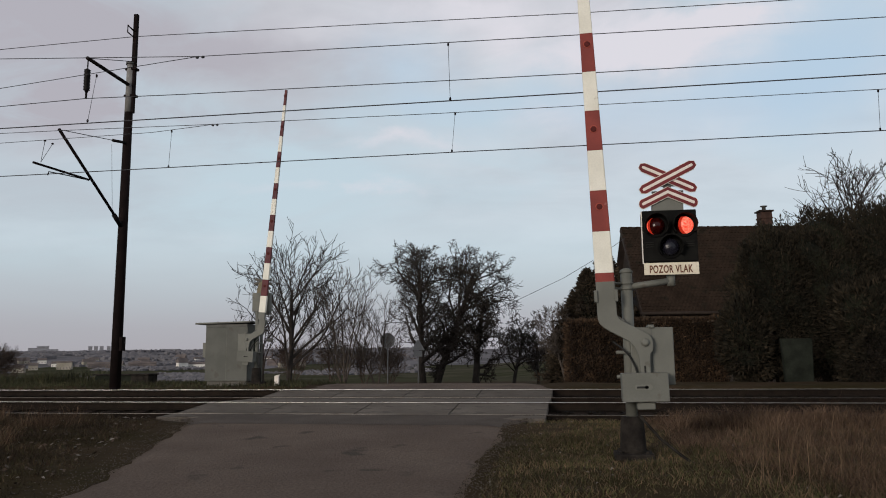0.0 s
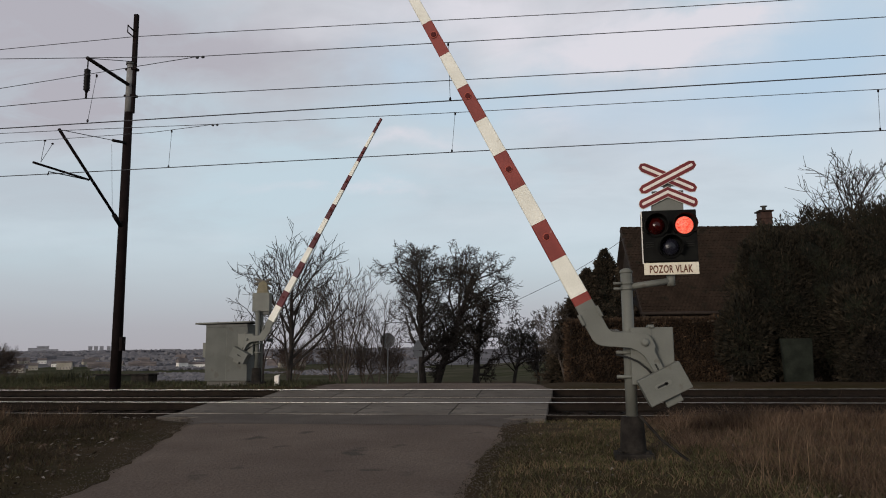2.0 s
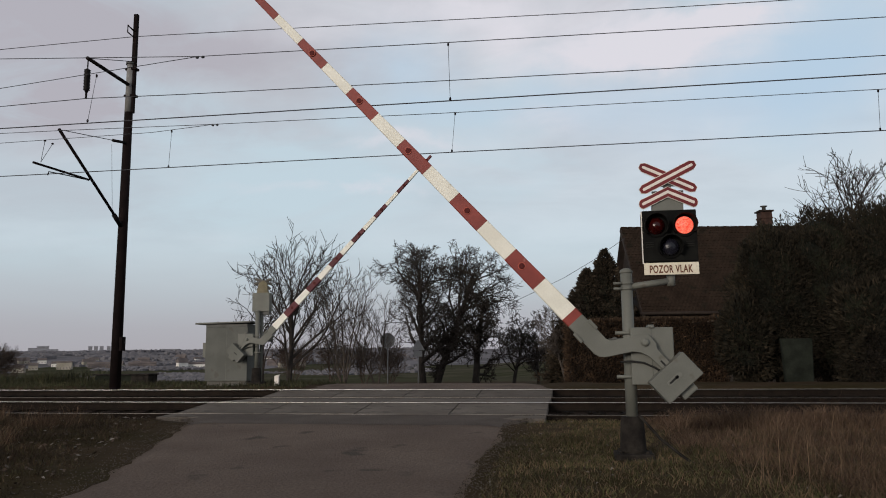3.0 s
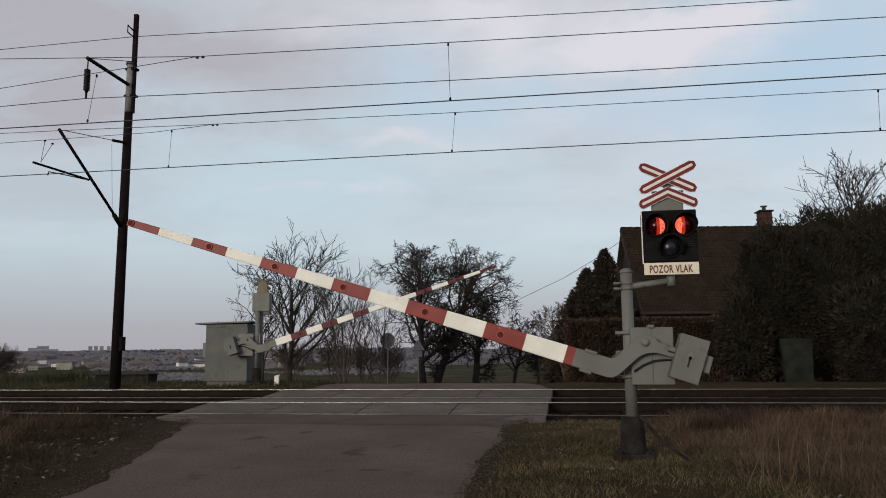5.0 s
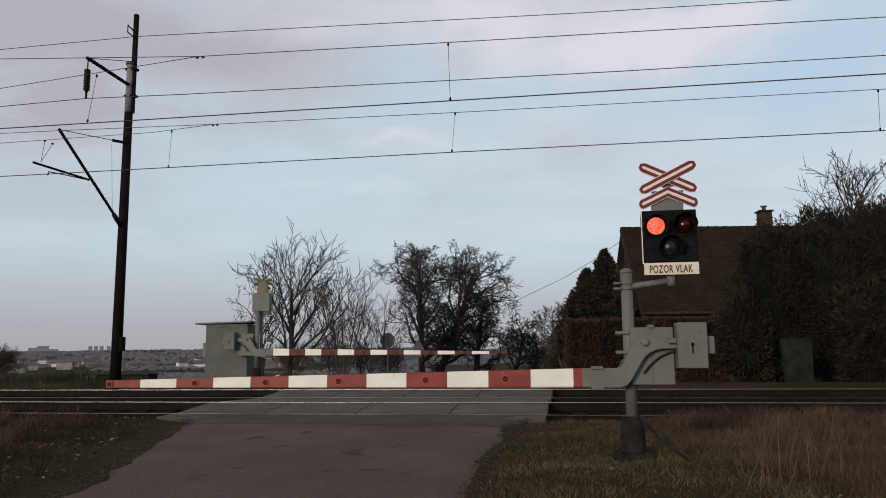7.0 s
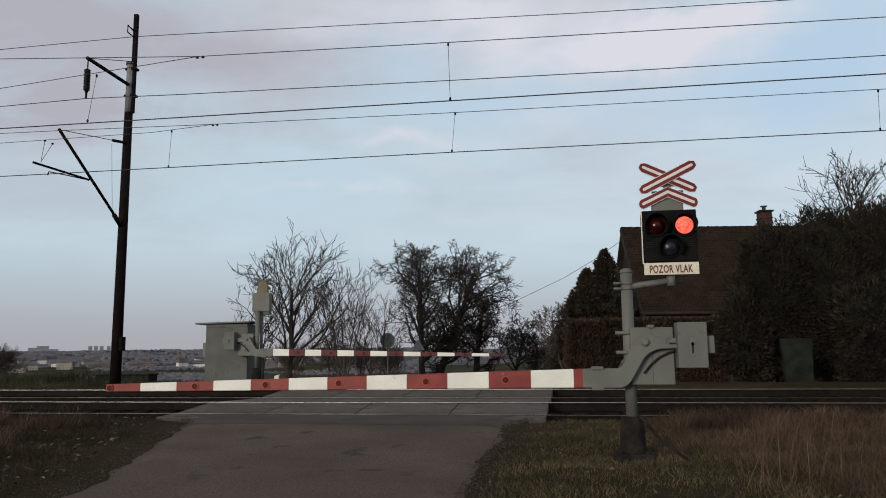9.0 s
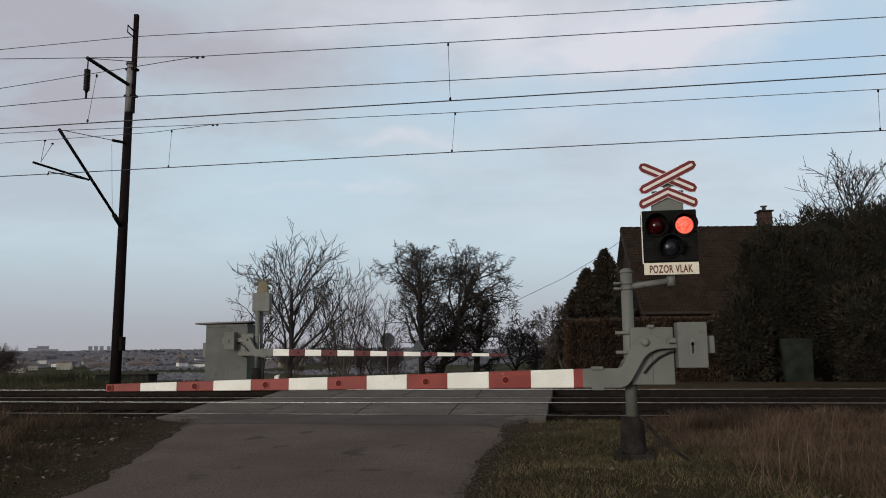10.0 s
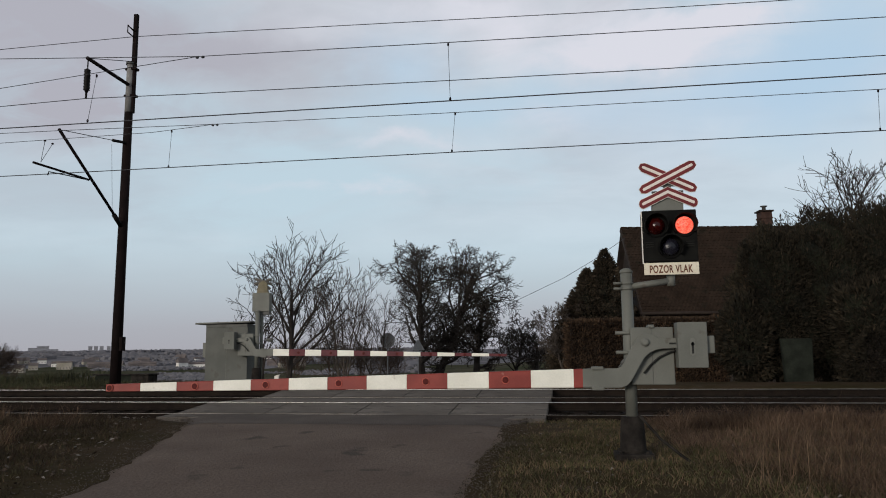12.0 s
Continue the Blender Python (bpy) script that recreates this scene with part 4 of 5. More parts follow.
BARK = mat("dark_bark", (0.024, 0.019, 0.016), (0.040, 0.032, 0.028), 0.9, 3.0, 30.0, 0.8)
BARK2 = mat("brown_bark", (0.050, 0.040, 0.034), (0.080, 0.064, 0.054), 0.9, 3.0, 30.0, 0.8)
BARK3 = mat("reddish_twigs", (0.070, 0.048, 0.038), (0.105, 0.075, 0.060), 0.9, 3.0, 30.0, 0.6)
GRASS = leafy("short_grass", [(0.0, (0.038, 0.040, 0.016)), (0.4, (0.062, 0.060, 0.024)), (0.65, (0.090, 0.064, 0.036)), (1.0, (0.165, 0.110, 0.070))])
FARGRASS = leafy("trackside_grass", [(0.0, (0.022, 0.026, 0.012)), (0.5, (0.040, 0.042, 0.020)), (1.0, (0.066, 0.056, 0.032))])
LITTERGRASS = leafy("dead_verge_grass", [(0.0, (0.024, 0.015, 0.010)), (0.5, (0.042, 0.028, 0.017)), (0.8, (0.040, 0.036, 0.016)), (1.0, (0.085, 0.056, 0.036))])
STRAW = leafy("dry_stalks", [(0.0, (0.048, 0.027, 0.017)), (0.5, (0.080, 0.049, 0.031)), (1.0, (0.16, 0.11, 0.070))])
DEADLEAF = leafy("fallen_leaves", [(0.0, (0.06, 0.04, 0.03)), (0.7, (0.07, 0.05, 0.038)), (1.0, (0.20, 0.18, 0.165))])
NEEDLE = leafy("conifer_sprays", [(0.0, (0.012, 0.0105, 0.007)), (0.6, (0.020, 0.0165, 0.0105)), (1.0, (0.034, 0.025, 0.016))])
SPRUCE = leafy("spruce_sprays", [(0.0, (0.020, 0.0165, 0.011)), (0.6, (0.036, 0.028, 0.019)), (1.0, (0.060, 0.043, 0.030))])
RUSTGRASS = leafy("rusty_dead_grass", [(0.0, (0.050, 0.030, 0.020)), (0.5, (0.092, 0.058, 0.039)), (1.0, (0.165, 0.110, 0.074))])
# filler inside the conifers, the crown's inner shade put into its colour
YEWCORE = mat("shaded_conifer_core", (0.006, 0.007, 0.004), (0.012, 0.013, 0.006), 1.0, 1.5, 12.0, 0.6)
HEDGELEAF = leafy("brown_hedge_leaves", [(0.0, (0.024, 0.015, 0.010)), (0.6, (0.048, 0.030, 0.019)), (1.0, (0.085, 0.052, 0.031))])
# filler behind the leaves, darkened to stand for shade inside the hedge
HEDGECORE = mat("shaded_hedge_core", (0.010, 0.007, 0.005), (0.018, 0.012, 0.008), 1.0, 1.5, 12.0, 0.6)
# woods lightened towards the hills, haze painted into their colour
WOODS = island(mat("hazed_woods", (0.138, 0.134, 0.148), (0.166, 0.161, 0.176), 1.0, 0.02, 0.4, 0.0, spec=0.0), 0.9, 1.1)


# ---------- bare trees ----------
def tree(name, x, y, height, spread, seed, label, bark, limbs=7, levels=4, upright=0.5, trunk_r=0.12, fork=0.3, twig=0.009, kids=(6, 6, 5), stems=1, droop=0.0, crook=0.18, rise=0.80, dome=False):
    rng = random.Random(seed)
    z0 = ground_z(x, y) - 0.05
    t = thing(name, x, y, z0, label, "tree")
    wood, twigs = ([], []), ([], [])

    def limb(store, pts, rs, seg):
        vs, fs = store
        side = None
        start = len(vs)
        for i, p in enumerate(pts):
            d = (pts[min(i + 1, len(pts) - 1)] - pts[max(i - 1, 0)]).normalized()
            side = d.orthogonal().normalized() if side is None else (side - d * side.dot(d)).normalized()
            o = d.cross(side)
            for k in range(seg):
                a = 2 * math.pi * k / seg
                vs.append(p + (side * math.cos(a) + o * math.sin(a)) * rs[i])
        for i in range(len(pts) - 1):
            for k in range(seg):
                a, b = start + i * seg + k, start + i * seg + (k + 1) % seg
                fs.append((a, b, b + seg, a + seg))

    def grow(p, d, length, r, level):
        n = 5 if level < 2 else 4 if level < 3 else 3
        pts, rs = [p], [r]
        end = max(twig * 0.7, r * (0.35 if level else 0.45))
        for i in range(n):
            ck = crook if level else 0.07
            d = (d + Vector((rng.gauss(0, ck), rng.gauss(0, ck), rng.gauss(0, ck) + (0.10 * upright if level else 0.0) - droop * 0.12 * level))).normalized()
            pts.append(pts[-1] + d * length / n)
            rs.append(r + (end - r) * (i + 1) / n)
        limb(wood if level < 2 else twigs, pts, rs, 8 if level == 0 else 5 if level == 1 else 3)
        if level >= levels:
            return
        count = limbs if level == 0 else kids[min(level - 1, len(kids) - 1)]
        for c in range(count):
            f = (fork + (1 - fork) * (c + rng.random()) / count) if level == 0 else 0.2 + 0.8 * (c + rng.random()) / count
            i = min(n - 1, int(f * n))
            q = pts[i].lerp(pts[i + 1], f * n - i)
            dd = (pts[i + 1] - pts[i]).normalized()
            turn = rng.uniform(0, 2 * math.pi)
            s = dd.orthogonal().normalized()
            s = s * math.cos(turn) + dd.cross(s) * math.sin(turn)
            angle = rng.uniform(0.55, 1.15) * (1.25 - 0.5 * upright)
            nd = (dd * math.cos(angle) + s * math.sin(angle)).normalized()
            nd.z += 0.35 * upright if level == 0 else 0.10 * upright
            if level == 0:
                ln = spread * rng.uniform(0.75, 1.1) * (math.sqrt(max(0.2, 1 - ((f - 0.5) / 0.60) ** 2)) if dome else 1.15 - 0.55 * f)
            else:
                ln = length * rng.uniform(0.38, 0.62) * (1.1 - 0.35 * f)
            ri = rs[i] + (rs[i + 1] - rs[i]) * (f * n - i)
            grow(q, nd.normalized(), ln, max(twig, ri * rng.uniform(0.45, 0.65)), level + 1)

    for s in range(stems):
        a = 2 * math.pi * (s + 0.3) / stems
        lean = Vector((math.cos(a) * 0.33, math.sin(a) * 0.33, 1.0)) if stems > 1 else Vector((rng.uniform(-0.08, 0.08), rng.uniform(-0.08, 0.08), 1.0))
        grow(Vector((0.05 * math.cos(a), 0.05 * math.sin(a), 0)) if stems > 1 else Vector((0, 0, 0)), lean.normalized(), height * (rng.uniform(0.85, 1.0) if stems > 1 else 1.0) * rise, trunk_r, 0)
    raw("trunk", *wood, bark, t)
    raw("crown", *twigs, bark, t, "bare winter twigs")
    return t


tree("bare_tree", -11.5, 30.6, 5.0, 3.75, 11, "dark bare tree with long upswept limbs", BARK, limbs=14, levels=3, upright=0.72, trunk_r=0.13, fork=0.08, twig=0.0120, kids=(10, 5), crook=0.12, rise=0.80)
tree("bare_tree", -12.8, 31.0, 4.1, 2.4, 12, "bare young tree with thin spreading twigs", BARK, limbs=10, levels=3, upright=0.6, trunk_r=0.07, fork=0.10, twig=0.011, kids=(7, 4), crook=0.13, rise=0.80)
tree("bare_tree", -9.5, 31.8, 5.0, 2.0, 13, "upright bare shrub with fine brown twigs", BARK2, limbs=7, levels=3, upright=0.9, trunk_r=0.042, fork=0.12, twig=0.0078, kids=(6, 4), stems=5, crook=0.11, rise=0.90)
tree("bare_tree", -8.4, 33.2, 4.1, 1.8, 14, "bare sapling with fine brown twigs", BARK2, limbs=9, levels=3, upright=0.8, trunk_r=0.045, fork=0.15, twig=0.009, kids=(6, 4), stems=2, crook=0.12, rise=0.85)
for x, y, h, seed in ((-10.4, 33.0, 1.7, 15), (-11.9, 32.2, 1.5, 16), (-9.2, 34.0, 1.6, 17), (-8.2, 35.0, 1.5, 18)):
    tree("thicket", x, y, h, 1.4, seed, "low brown thicket under the bare trees", BARK3, limbs=8, levels=3, upright=0.9, trunk_r=0.020, fork=0.05, twig=0.009, kids=(5, 4), stems=4)
tree("pear_tree", -7.55, 39.9, 6.7, 3.0, 21, "old dark pear tree with crooked dense branches", BARK, limbs=27, upright=0.42, trunk_r=0.19, fork=0.16, twig=0.0125, kids=(7, 6, 5), droop=0.15, crook=0.22, rise=0.93, dome=True)
tree("pear_tree", -7.0, 40.4, 7.0, 2.7, 22, "old dark pear tree with crooked dense branches", BARK, limbs=28, upright=0.42, trunk_r=0.21, fork=0.12, twig=0.0125, kids=(7, 6, 4), droop=0.15, crook=0.22, rise=0.92, dome=True)
tree("pear_tree", -5.0, 41.2, 5.2, 1.6, 23, "lower dark pear tree with crooked dense branches", BARK, limbs=20, upright=0.36, trunk_r=0.20, fork=0.12, twig=0.013, kids=(7, 6, 5), droop=0.2, crook=0.22, rise=0.90, dome=True)
tree("fruit_tree", -3.3, 46.5, 4.2, 2.2, 24, "small dark fruit tree leaning over grass", BARK, limbs=15, upright=0.4, trunk_r=0.12, fork=0.2, twig=0.014, kids=(7, 6, 4), droop=0.3, crook=0.24)
tree("fruit_tree", -1.9, 48.5, 3.2, 1.9, 25, "small dark fruit tree on the meadow", BARK, limbs=13, upright=0.4, trunk_r=0.11, fork=0.2, twig=0.014, kids=(6, 6, 3), droop=0.3, crook=0.24)
tree("fruit_tree", -1.2, 56.0, 4.0, 1.8, 26, "small dark fruit tree on the meadow", BARK, limbs=9, upright=0.4, trunk_r=0.11, fork=0.25, twig=0.015, kids=(6, 5, 3), droop=0.3, crook=0.24)
tree("bare_tree", -0.1, 34.5, 4.3, 1.5, 31, "pale bare tree with fine twigs beside the hedge", BARK2, limbs=12, upright=0.6, trunk_r=0.06, fork=0.15, twig=0.009, kids=(7, 6, 3), stems=2, crook=0.12)
tree("walnut_tree", 18.0, 46.9, 12.6, 5.0, 32, "tall bare dark tree behind the house", BARK, limbs=18, levels=3, upright=0.7, trunk_r=0.22, fork=0.40, twig=0.020, kids=(8, 5), crook=0.15, dome=True)
tree("walnut_tree", 15.0, 47.5, 10.1, 3.7, 33, "bare dark tree behind the house", BARK, limbs=16, levels=3, upright=0.7, trunk_r=0.17, fork=0.45, twig=0.019, kids=(7, 5), crook=0.15, dome=True)


# ---------- evergreens and hedge ----------
def lumpy(rx, ry, rz, centre, seed, amount=0.18, rings=14, seg=18):
    vs, fs = [], []
    for i in range(rings + 1):
        th = math.pi * i / rings
        for k in range(seg):
            ph = 2 * math.pi * k / seg
            d = Vector((math.sin(th) * math.cos(ph), math.sin(th) * math.sin(ph), math.cos(th)))
            s = 1 + amount * noise.noise(d * 2.3 + Vector((seed * 3.7, 0, 0))) * 2
            vs.append((centre[0] + d.x * rx * s, centre[1] + d.y * ry * s, max(centre[2] + d.z * rz * s, 0.02)))
    for i in range(rings):
        for k in range(seg):
            a, b = i * seg + k, i * seg + (k + 1) % seg
            fs.append((a, b, b + seg, a + seg))
    return vs, fs


def sprays(shape, count, size, seed, upturn=0.4):
    """Many small pointed tufts over a surface. shape(rng) gives a place and the way outwards."""
    rng = np.random.default_rng(seed)
    vs, fs = [], []
    for i in range(count):
        p, n = shape(rng)
        d = n + rng.normal(0, 0.45, 3) + np.array((0, 0, upturn))
        d /= np.linalg.norm(d)
        s = np.cross(d, rng.normal(0, 1, 3))
        s /= np.linalg.norm(s) + 1e-6
        L = size * rng.uniform(0.5, 1.5)
        w = L * rng.uniform(0.09, 0.20)
        o = len(vs)
        vs += [tuple(p - s * w * 0.4), tuple(p + s * w * 0.4), tuple(p + d * L * 0.55 + s * w), tuple(p + d * L), tuple(p + d * L * 0.5 - s * w)]
        fs += [(o, o + 1, o + 2, o + 4), (o + 4, o + 2, o + 3)]
    return vs, fs


def ellipsoid(rx, ry, rz, centre, seed, amount=0.18):
    def pick(rng):
        while True:
            d = rng.normal(0, 1, 3)
            d /= np.linalg.norm(d)
            if d[1] < 0.35:
                break
        s = 1 + amount * noise.noise(Vector(d) * 2.3 + Vector((seed * 3.7, 0, 0))) * 2
        p = np.array(centre) + d * np.array((rx, ry, rz)) * s * rng.uniform(0.93, 1.10)
        p[2] = max(p[2], 0.05)
        return p, d
    return pick


def cone(r, h, seed):
    def pick(rng):
        z = h * (1 - rng.random() ** 0.75)
        a = rng.uniform(0, 2 * math.pi)
        whorl = 0.72 + 0.30 * abs(math.sin(z * 4.2 + 2 * noise.noise((math.cos(a) * 2, math.sin(a) * 2, z + seed)))) + 0.35 * noise.noise((math.cos(a) * 3, math.sin(a) * 3, z * 1.6 + seed))
        rr = r * (1 - (z / h) ** 1.7) * whorl * rng.uniform(0.75, 1.12)
        return np.array((rr * math.cos(a), rr * math.sin(a), z + 0.05)), np.array((math.cos(a), math.sin(a), 0.05))
    return pick


def evergreen(name, x, y, rx, ry, h, seed, label, count=27000, size=0.115):
    t = thing(name, x, y, ground_z(x, y) - 0.05, label, "conifer")
    stem = tube(bmesh.new(), [(0, 0, 0), (0.02, 0, h * 0.45)], [0.16, 0.08], 8)
    part("trunk", stem, BARK, t)
    c = (0, 0, h * 0.52)
    # added opaque filler, dark as the shaded inside, stops see-through
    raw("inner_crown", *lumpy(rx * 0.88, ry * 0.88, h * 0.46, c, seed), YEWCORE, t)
    raw("crown", *sprays(ellipsoid(rx, ry, h * 0.485, c, seed), count, size, seed), NEEDLE, t, "dark evergreen sprays")


evergreen("thuja", 7.05, 27.6, 1.55, 1.5, 5.0, 1, "dark bushy evergreen in front of the house")
evergreen("thuja", 8.6, 27.9, 2.0, 1.8, 5.6, 2, "broad dark evergreen with ragged top")
evergreen("thuja", 10.8, 27.6, 2.0, 1.8, 5.75, 3, "broad dark evergreen with ragged top")
evergreen("thuja", 13.2, 28.0, 2.2, 2.0, 5.9, 4, "broad dark evergreen with ragged top")
evergreen("thuja", 5.95, 27.0, 0.85, 1.0, 2.9, 5, "low dark evergreen shrub beside the hedge", 8000, 0.14)
evergreen("thuja", 9.8, 25.9, 1.5, 1.2, 3.3, 6, "low dark evergreen shrub under taller ones", 10000, 0.15)
evergreen("thuja", 12.3, 25.7, 1.6, 1.2, 3.2, 7, "low dark evergreen shrub under taller ones", 10000, 0.15)


def spruce(x, y, r, h, seed, label, count):
    t = thing("spruce", x, y, ground_z(x, y) - 0.05, label, "conifer")
    part("trunk", tube(bmesh.new(), [(0, 0, 0), (0, 0, h)], [0.13, 0.015], 8), BARK, t)
    b = bmesh.new()
    lathe(b, [(0.2, r * 0.75), (h * 0.5, r * 0.52), (h * 0.75, r * 0.28), (h * 0.95, 0.03)], (0, 0, 0), (0, 0, 1), 16)
    # same dark filler as a cone, shade in its colour
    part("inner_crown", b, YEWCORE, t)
    raw("crown", *sprays(cone(r, h, seed), count, 0.17, seed, 0.15), SPRUCE, t, "dark needle sprays")


spruce(1.80, 36.2, 2.1, 6.25, 8, "brown-tinged spruce with ragged pointed top beside the gable", 24000)
spruce(0.95, 35.9, 1.9, 5.35, 9, "brown-tinged spruce beside a taller one", 18000)
spruce(0.25, 35.6, 1.2, 4.0, 10, "small brown-tinged spruce behind the hedge", 12000)

hedge = thing("hedge", 2.5, 28.9, ground_z(2.5, 28.9), "tall brown winter hedge with dry leaves", "hedge", rz=4)


def hedge_face(rng):
    x = rng.uniform(-2.52, 3.1)
    if rng.random() < 0.75:
        z = rng.uniform(0.0, 2.25)
        y = -0.55 - 0.10 * noise.noise((x * 1.7, z * 1.7, 5.0)) + rng.uniform(-0.05, 0.1)
        return np.array((x, y, z)), np.array((0, -1.0, 0.2))
    if rng.random() < 0.8:
        return np.array((x, rng.uniform(-0.5, 0.4), 2.25 + 0.12 * noise.noise((x * 2.0, 1.0, 5.0)) + rng.uniform(-0.05, 0.05))), np.array((0, -0.2, 1.0))
    return np.array((-2.52 + rng.uniform(-0.1, 0.1), rng.uniform(-0.5, 0.5), rng.uniform(0, 2.2))), np.array((-1.0, -0.2, 0.2))


# added dark block fills the hedge, its shade painted in
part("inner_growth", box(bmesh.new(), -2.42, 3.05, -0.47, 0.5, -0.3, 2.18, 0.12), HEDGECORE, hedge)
raw("foliage", *sprays(hedge_face, 24000, 0.11, 40, 0.3), HEDGELEAF, hedge, "dry brown hedge leaves")

bush = thing("conical_shrub", 8.95, 24.5, ground_z(8.95, 24.5), "low cone of brown dead growth before evergreens", "shrub")
raw("foliage", *sprays(cone(0.95, 1.6, 3), 6000, 0.12, 44, 0.2), NEEDLE, bush)
# added dark cone fills the shrub, inner shade painted in
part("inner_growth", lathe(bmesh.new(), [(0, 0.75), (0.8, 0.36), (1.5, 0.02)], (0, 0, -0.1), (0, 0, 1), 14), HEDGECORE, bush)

# greenish grey concrete, tree shade on the pier put into the colour
SHADE_CONCRETE = mat("shade_darkened_concrete", (0.012, 0.014, 0.011), (0.021, 0.024, 0.019), 0.95, 3.0, 30.0, 0.4, spec=0.05)
pier = thing("gate_pier", 6.72, 24.2, ground_z(6.72, 24.2) - 0.1, "weathered grey concrete gate pier among dark shrubs", "gate pier")
part("shaft", prism(bmesh.new(), [(-0.40, 0), (0.37, 0), (0.40, 1.40), (-0.47, 1.40)], -0.12, 0.12, 0.02), SHADE_CONCRETE, pier)

# ---------- house ----------
TILE = island(mat("dark_roof_tile", (0.024, 0.0165, 0.0125), (0.034, 0.023, 0.0175), 0.95, 0.8, 30.0, 0.3, third=(0.020, 0.016, 0.012), third_at=0.56, spec=0.04), 0.88, 1.12)
PLASTER = mat("brown_grey_plaster", (0.10, 0.080, 0.065), (0.14, 0.11, 0.09), 0.9, 1.5, 30.0, 0.3)
BRICK = mat("chimney_brick", (0.040, 0.021, 0.016), (0.062, 0.032, 0.024), 0.85, 6.0, 40.0, 0.4)
TIMBER = mat("dark_gable_boards", (0.018, 0.012, 0.010), (0.030, 0.021, 0.017), 0.85, 4.0, 40.0, 0.3)
house = thing("house", 3.30, 35.0, -0.45, "house with steep brown tiled roof and brick chimney", "house", rz=9.2)
L, RUN, EAVE, RIDGE = 12.5, 3.35, 3.30, 7.66
part("wall", box(bmesh.new(), 0.30, L - 0.3, 0.35, 2 * RUN - 0.35, 0.0, EAVE + 0.1), PLASTER, house)
gable = bmesh.new()
gp = [(0.35, EAVE), (2 * RUN - 0.35, EAVE), (RUN, RIDGE - 0.25)]
a = [gable.verts.new((0.28, y, z)) for y, z in gp]
b = [gable.verts.new((0.42, y, z)) for y, z in gp]
gable.faces.new(a)
gable.faces.new(b[::-1])
for i in range(3):
    gable.faces.new((a[i], b[i], b[(i + 1) % 3], a[(i + 1) % 3]))
part("gable", gable, TIMBER, house, "dark boarded gable")
slope = math.degrees(math.atan2(RIDGE - EAVE, RUN))
run = math.hypot(RIDGE - EAVE, RUN)
roof = part("roof", box(bmesh.new(), 0, L, 0, run, -0.12, 0.0), TIMBER, house)
roof.matrix_basis = pose(0, 0, EAVE, slope, 0, 0)
back_roof = part("roof", box(bmesh.new(), 0, L, -run, 0, -0.12, 0.0), TIMBER, house)
back_roof.matrix_basis = pose(0, 2 * RUN, EAVE, -slope, 0, 0)
tv, tf = [], []
rows_n, cols_n = 30, 70
for r in range(rows_n):
    for c in range(cols_n):
        w, h = L / cols_n, run / rows_n
        x0 = c * w + (w / 2 if r % 2 else 0) - (w / 4)
        x1 = x0 + w * 0.96
        y0, y1 = r * h - 0.03, (r + 1) * h
        dz = random.uniform(-0.006, 0.008)
        o = len(tv)
        xm = (x0 + x1) / 2
        tv += [(x0, y0, 0.024 + dz), (xm, y0, 0.040 + dz), (x1, y0, 0.024 + dz), (x0, y1, 0.004), (xm, y1, 0.022), (x1, y1, 0.004), (x0, y0, 0.0), (x1, y0, 0.0)]
        tf += [(o, o + 1, o + 4, o + 3), (o + 1, o + 2, o + 5, o + 4), (o + 6, o + 7, o + 2, o + 1, o)]
tiles = raw("roof_tiles", tv, tf, TILE, house, "rows of dark brown roof tiles")
tagged(tiles, kind="stuff")
tiles.matrix_basis = pose(0, 0, EAVE, slope, 0, 0)
ridge = bmesh.new()
for k in range(32):
    x = k * L / 32
    lathe(ridge, [(0, 0.105), (L / 32 * 0.98, 0.085)], (x, RUN, RIDGE - 0.02), (1, 0, 0), 8)
part("ridge_tiles", ridge, TILE, house)
part("barge_board", box(bmesh.new(), -0.04, 0.0, -0.05, run, -0.20, 0.03), TIMBER, house).matrix_basis = pose(0, 0, EAVE, slope, 0, 0)
part("gutter", tube(bmesh.new(), [(-0.1, -0.08, EAVE - 0.04), (L, -0.08, EAVE - 0.04)], 0.065, 8), TIMBER, house)
chim = box(bmesh.new(), 6.90, 7.44, RUN - 0.27, RUN + 0.27, RIDGE - 0.5, RIDGE + 0.74)
stack = part("chimney", chim, BRICK, house, "short dark brick chimney")
part("chimney_cap", box(bmesh.new(), 6.82, 7.52, RUN - 0.35, RUN + 0.35, RIDGE + 0.74, RIDGE + 0.82, 0.01), TIMBER, stack, "dark slab on the chimney")
part("chimney_collar", box(bmesh.new(), 6.86, 7.48, RUN - 0.31, RUN + 0.31, RIDGE + 0.40, RIDGE + 0.47, 0.01), BRICK, stack)
part("chimney_pipe", lathe(bmesh.new(), [(0, 0.09), (0.20, 0.09), (0.21, 0.17), (0.25, 0.17)], (7.17, RUN, RIDGE + 0.82), (0, 0, 1), 12), DARKGREY, stack)
for k in range(11):
    part("brick_course", box(bmesh.new(), 6.894, 7.446, RUN - 0.276, RUN + 0.276, RIDGE - 0.02 + 0.065 * k, RIDGE + 0.028 + 0.065 * k), BRICK, stack)

drop_line = thing("service_line", 2.89, 37.4, 6.6, "thin cable from house gable towards the trees", "cable")
part("strand", tube(bmesh.new(), [(0, 0, 0), (-1.5, 0.7, -0.95), (-3.0, 1.3, -1.75), (-5.8, 2.6, -2.9), (-7.5, 3.0, -3.4)], 0.012, 5), WIRE, drop_line)

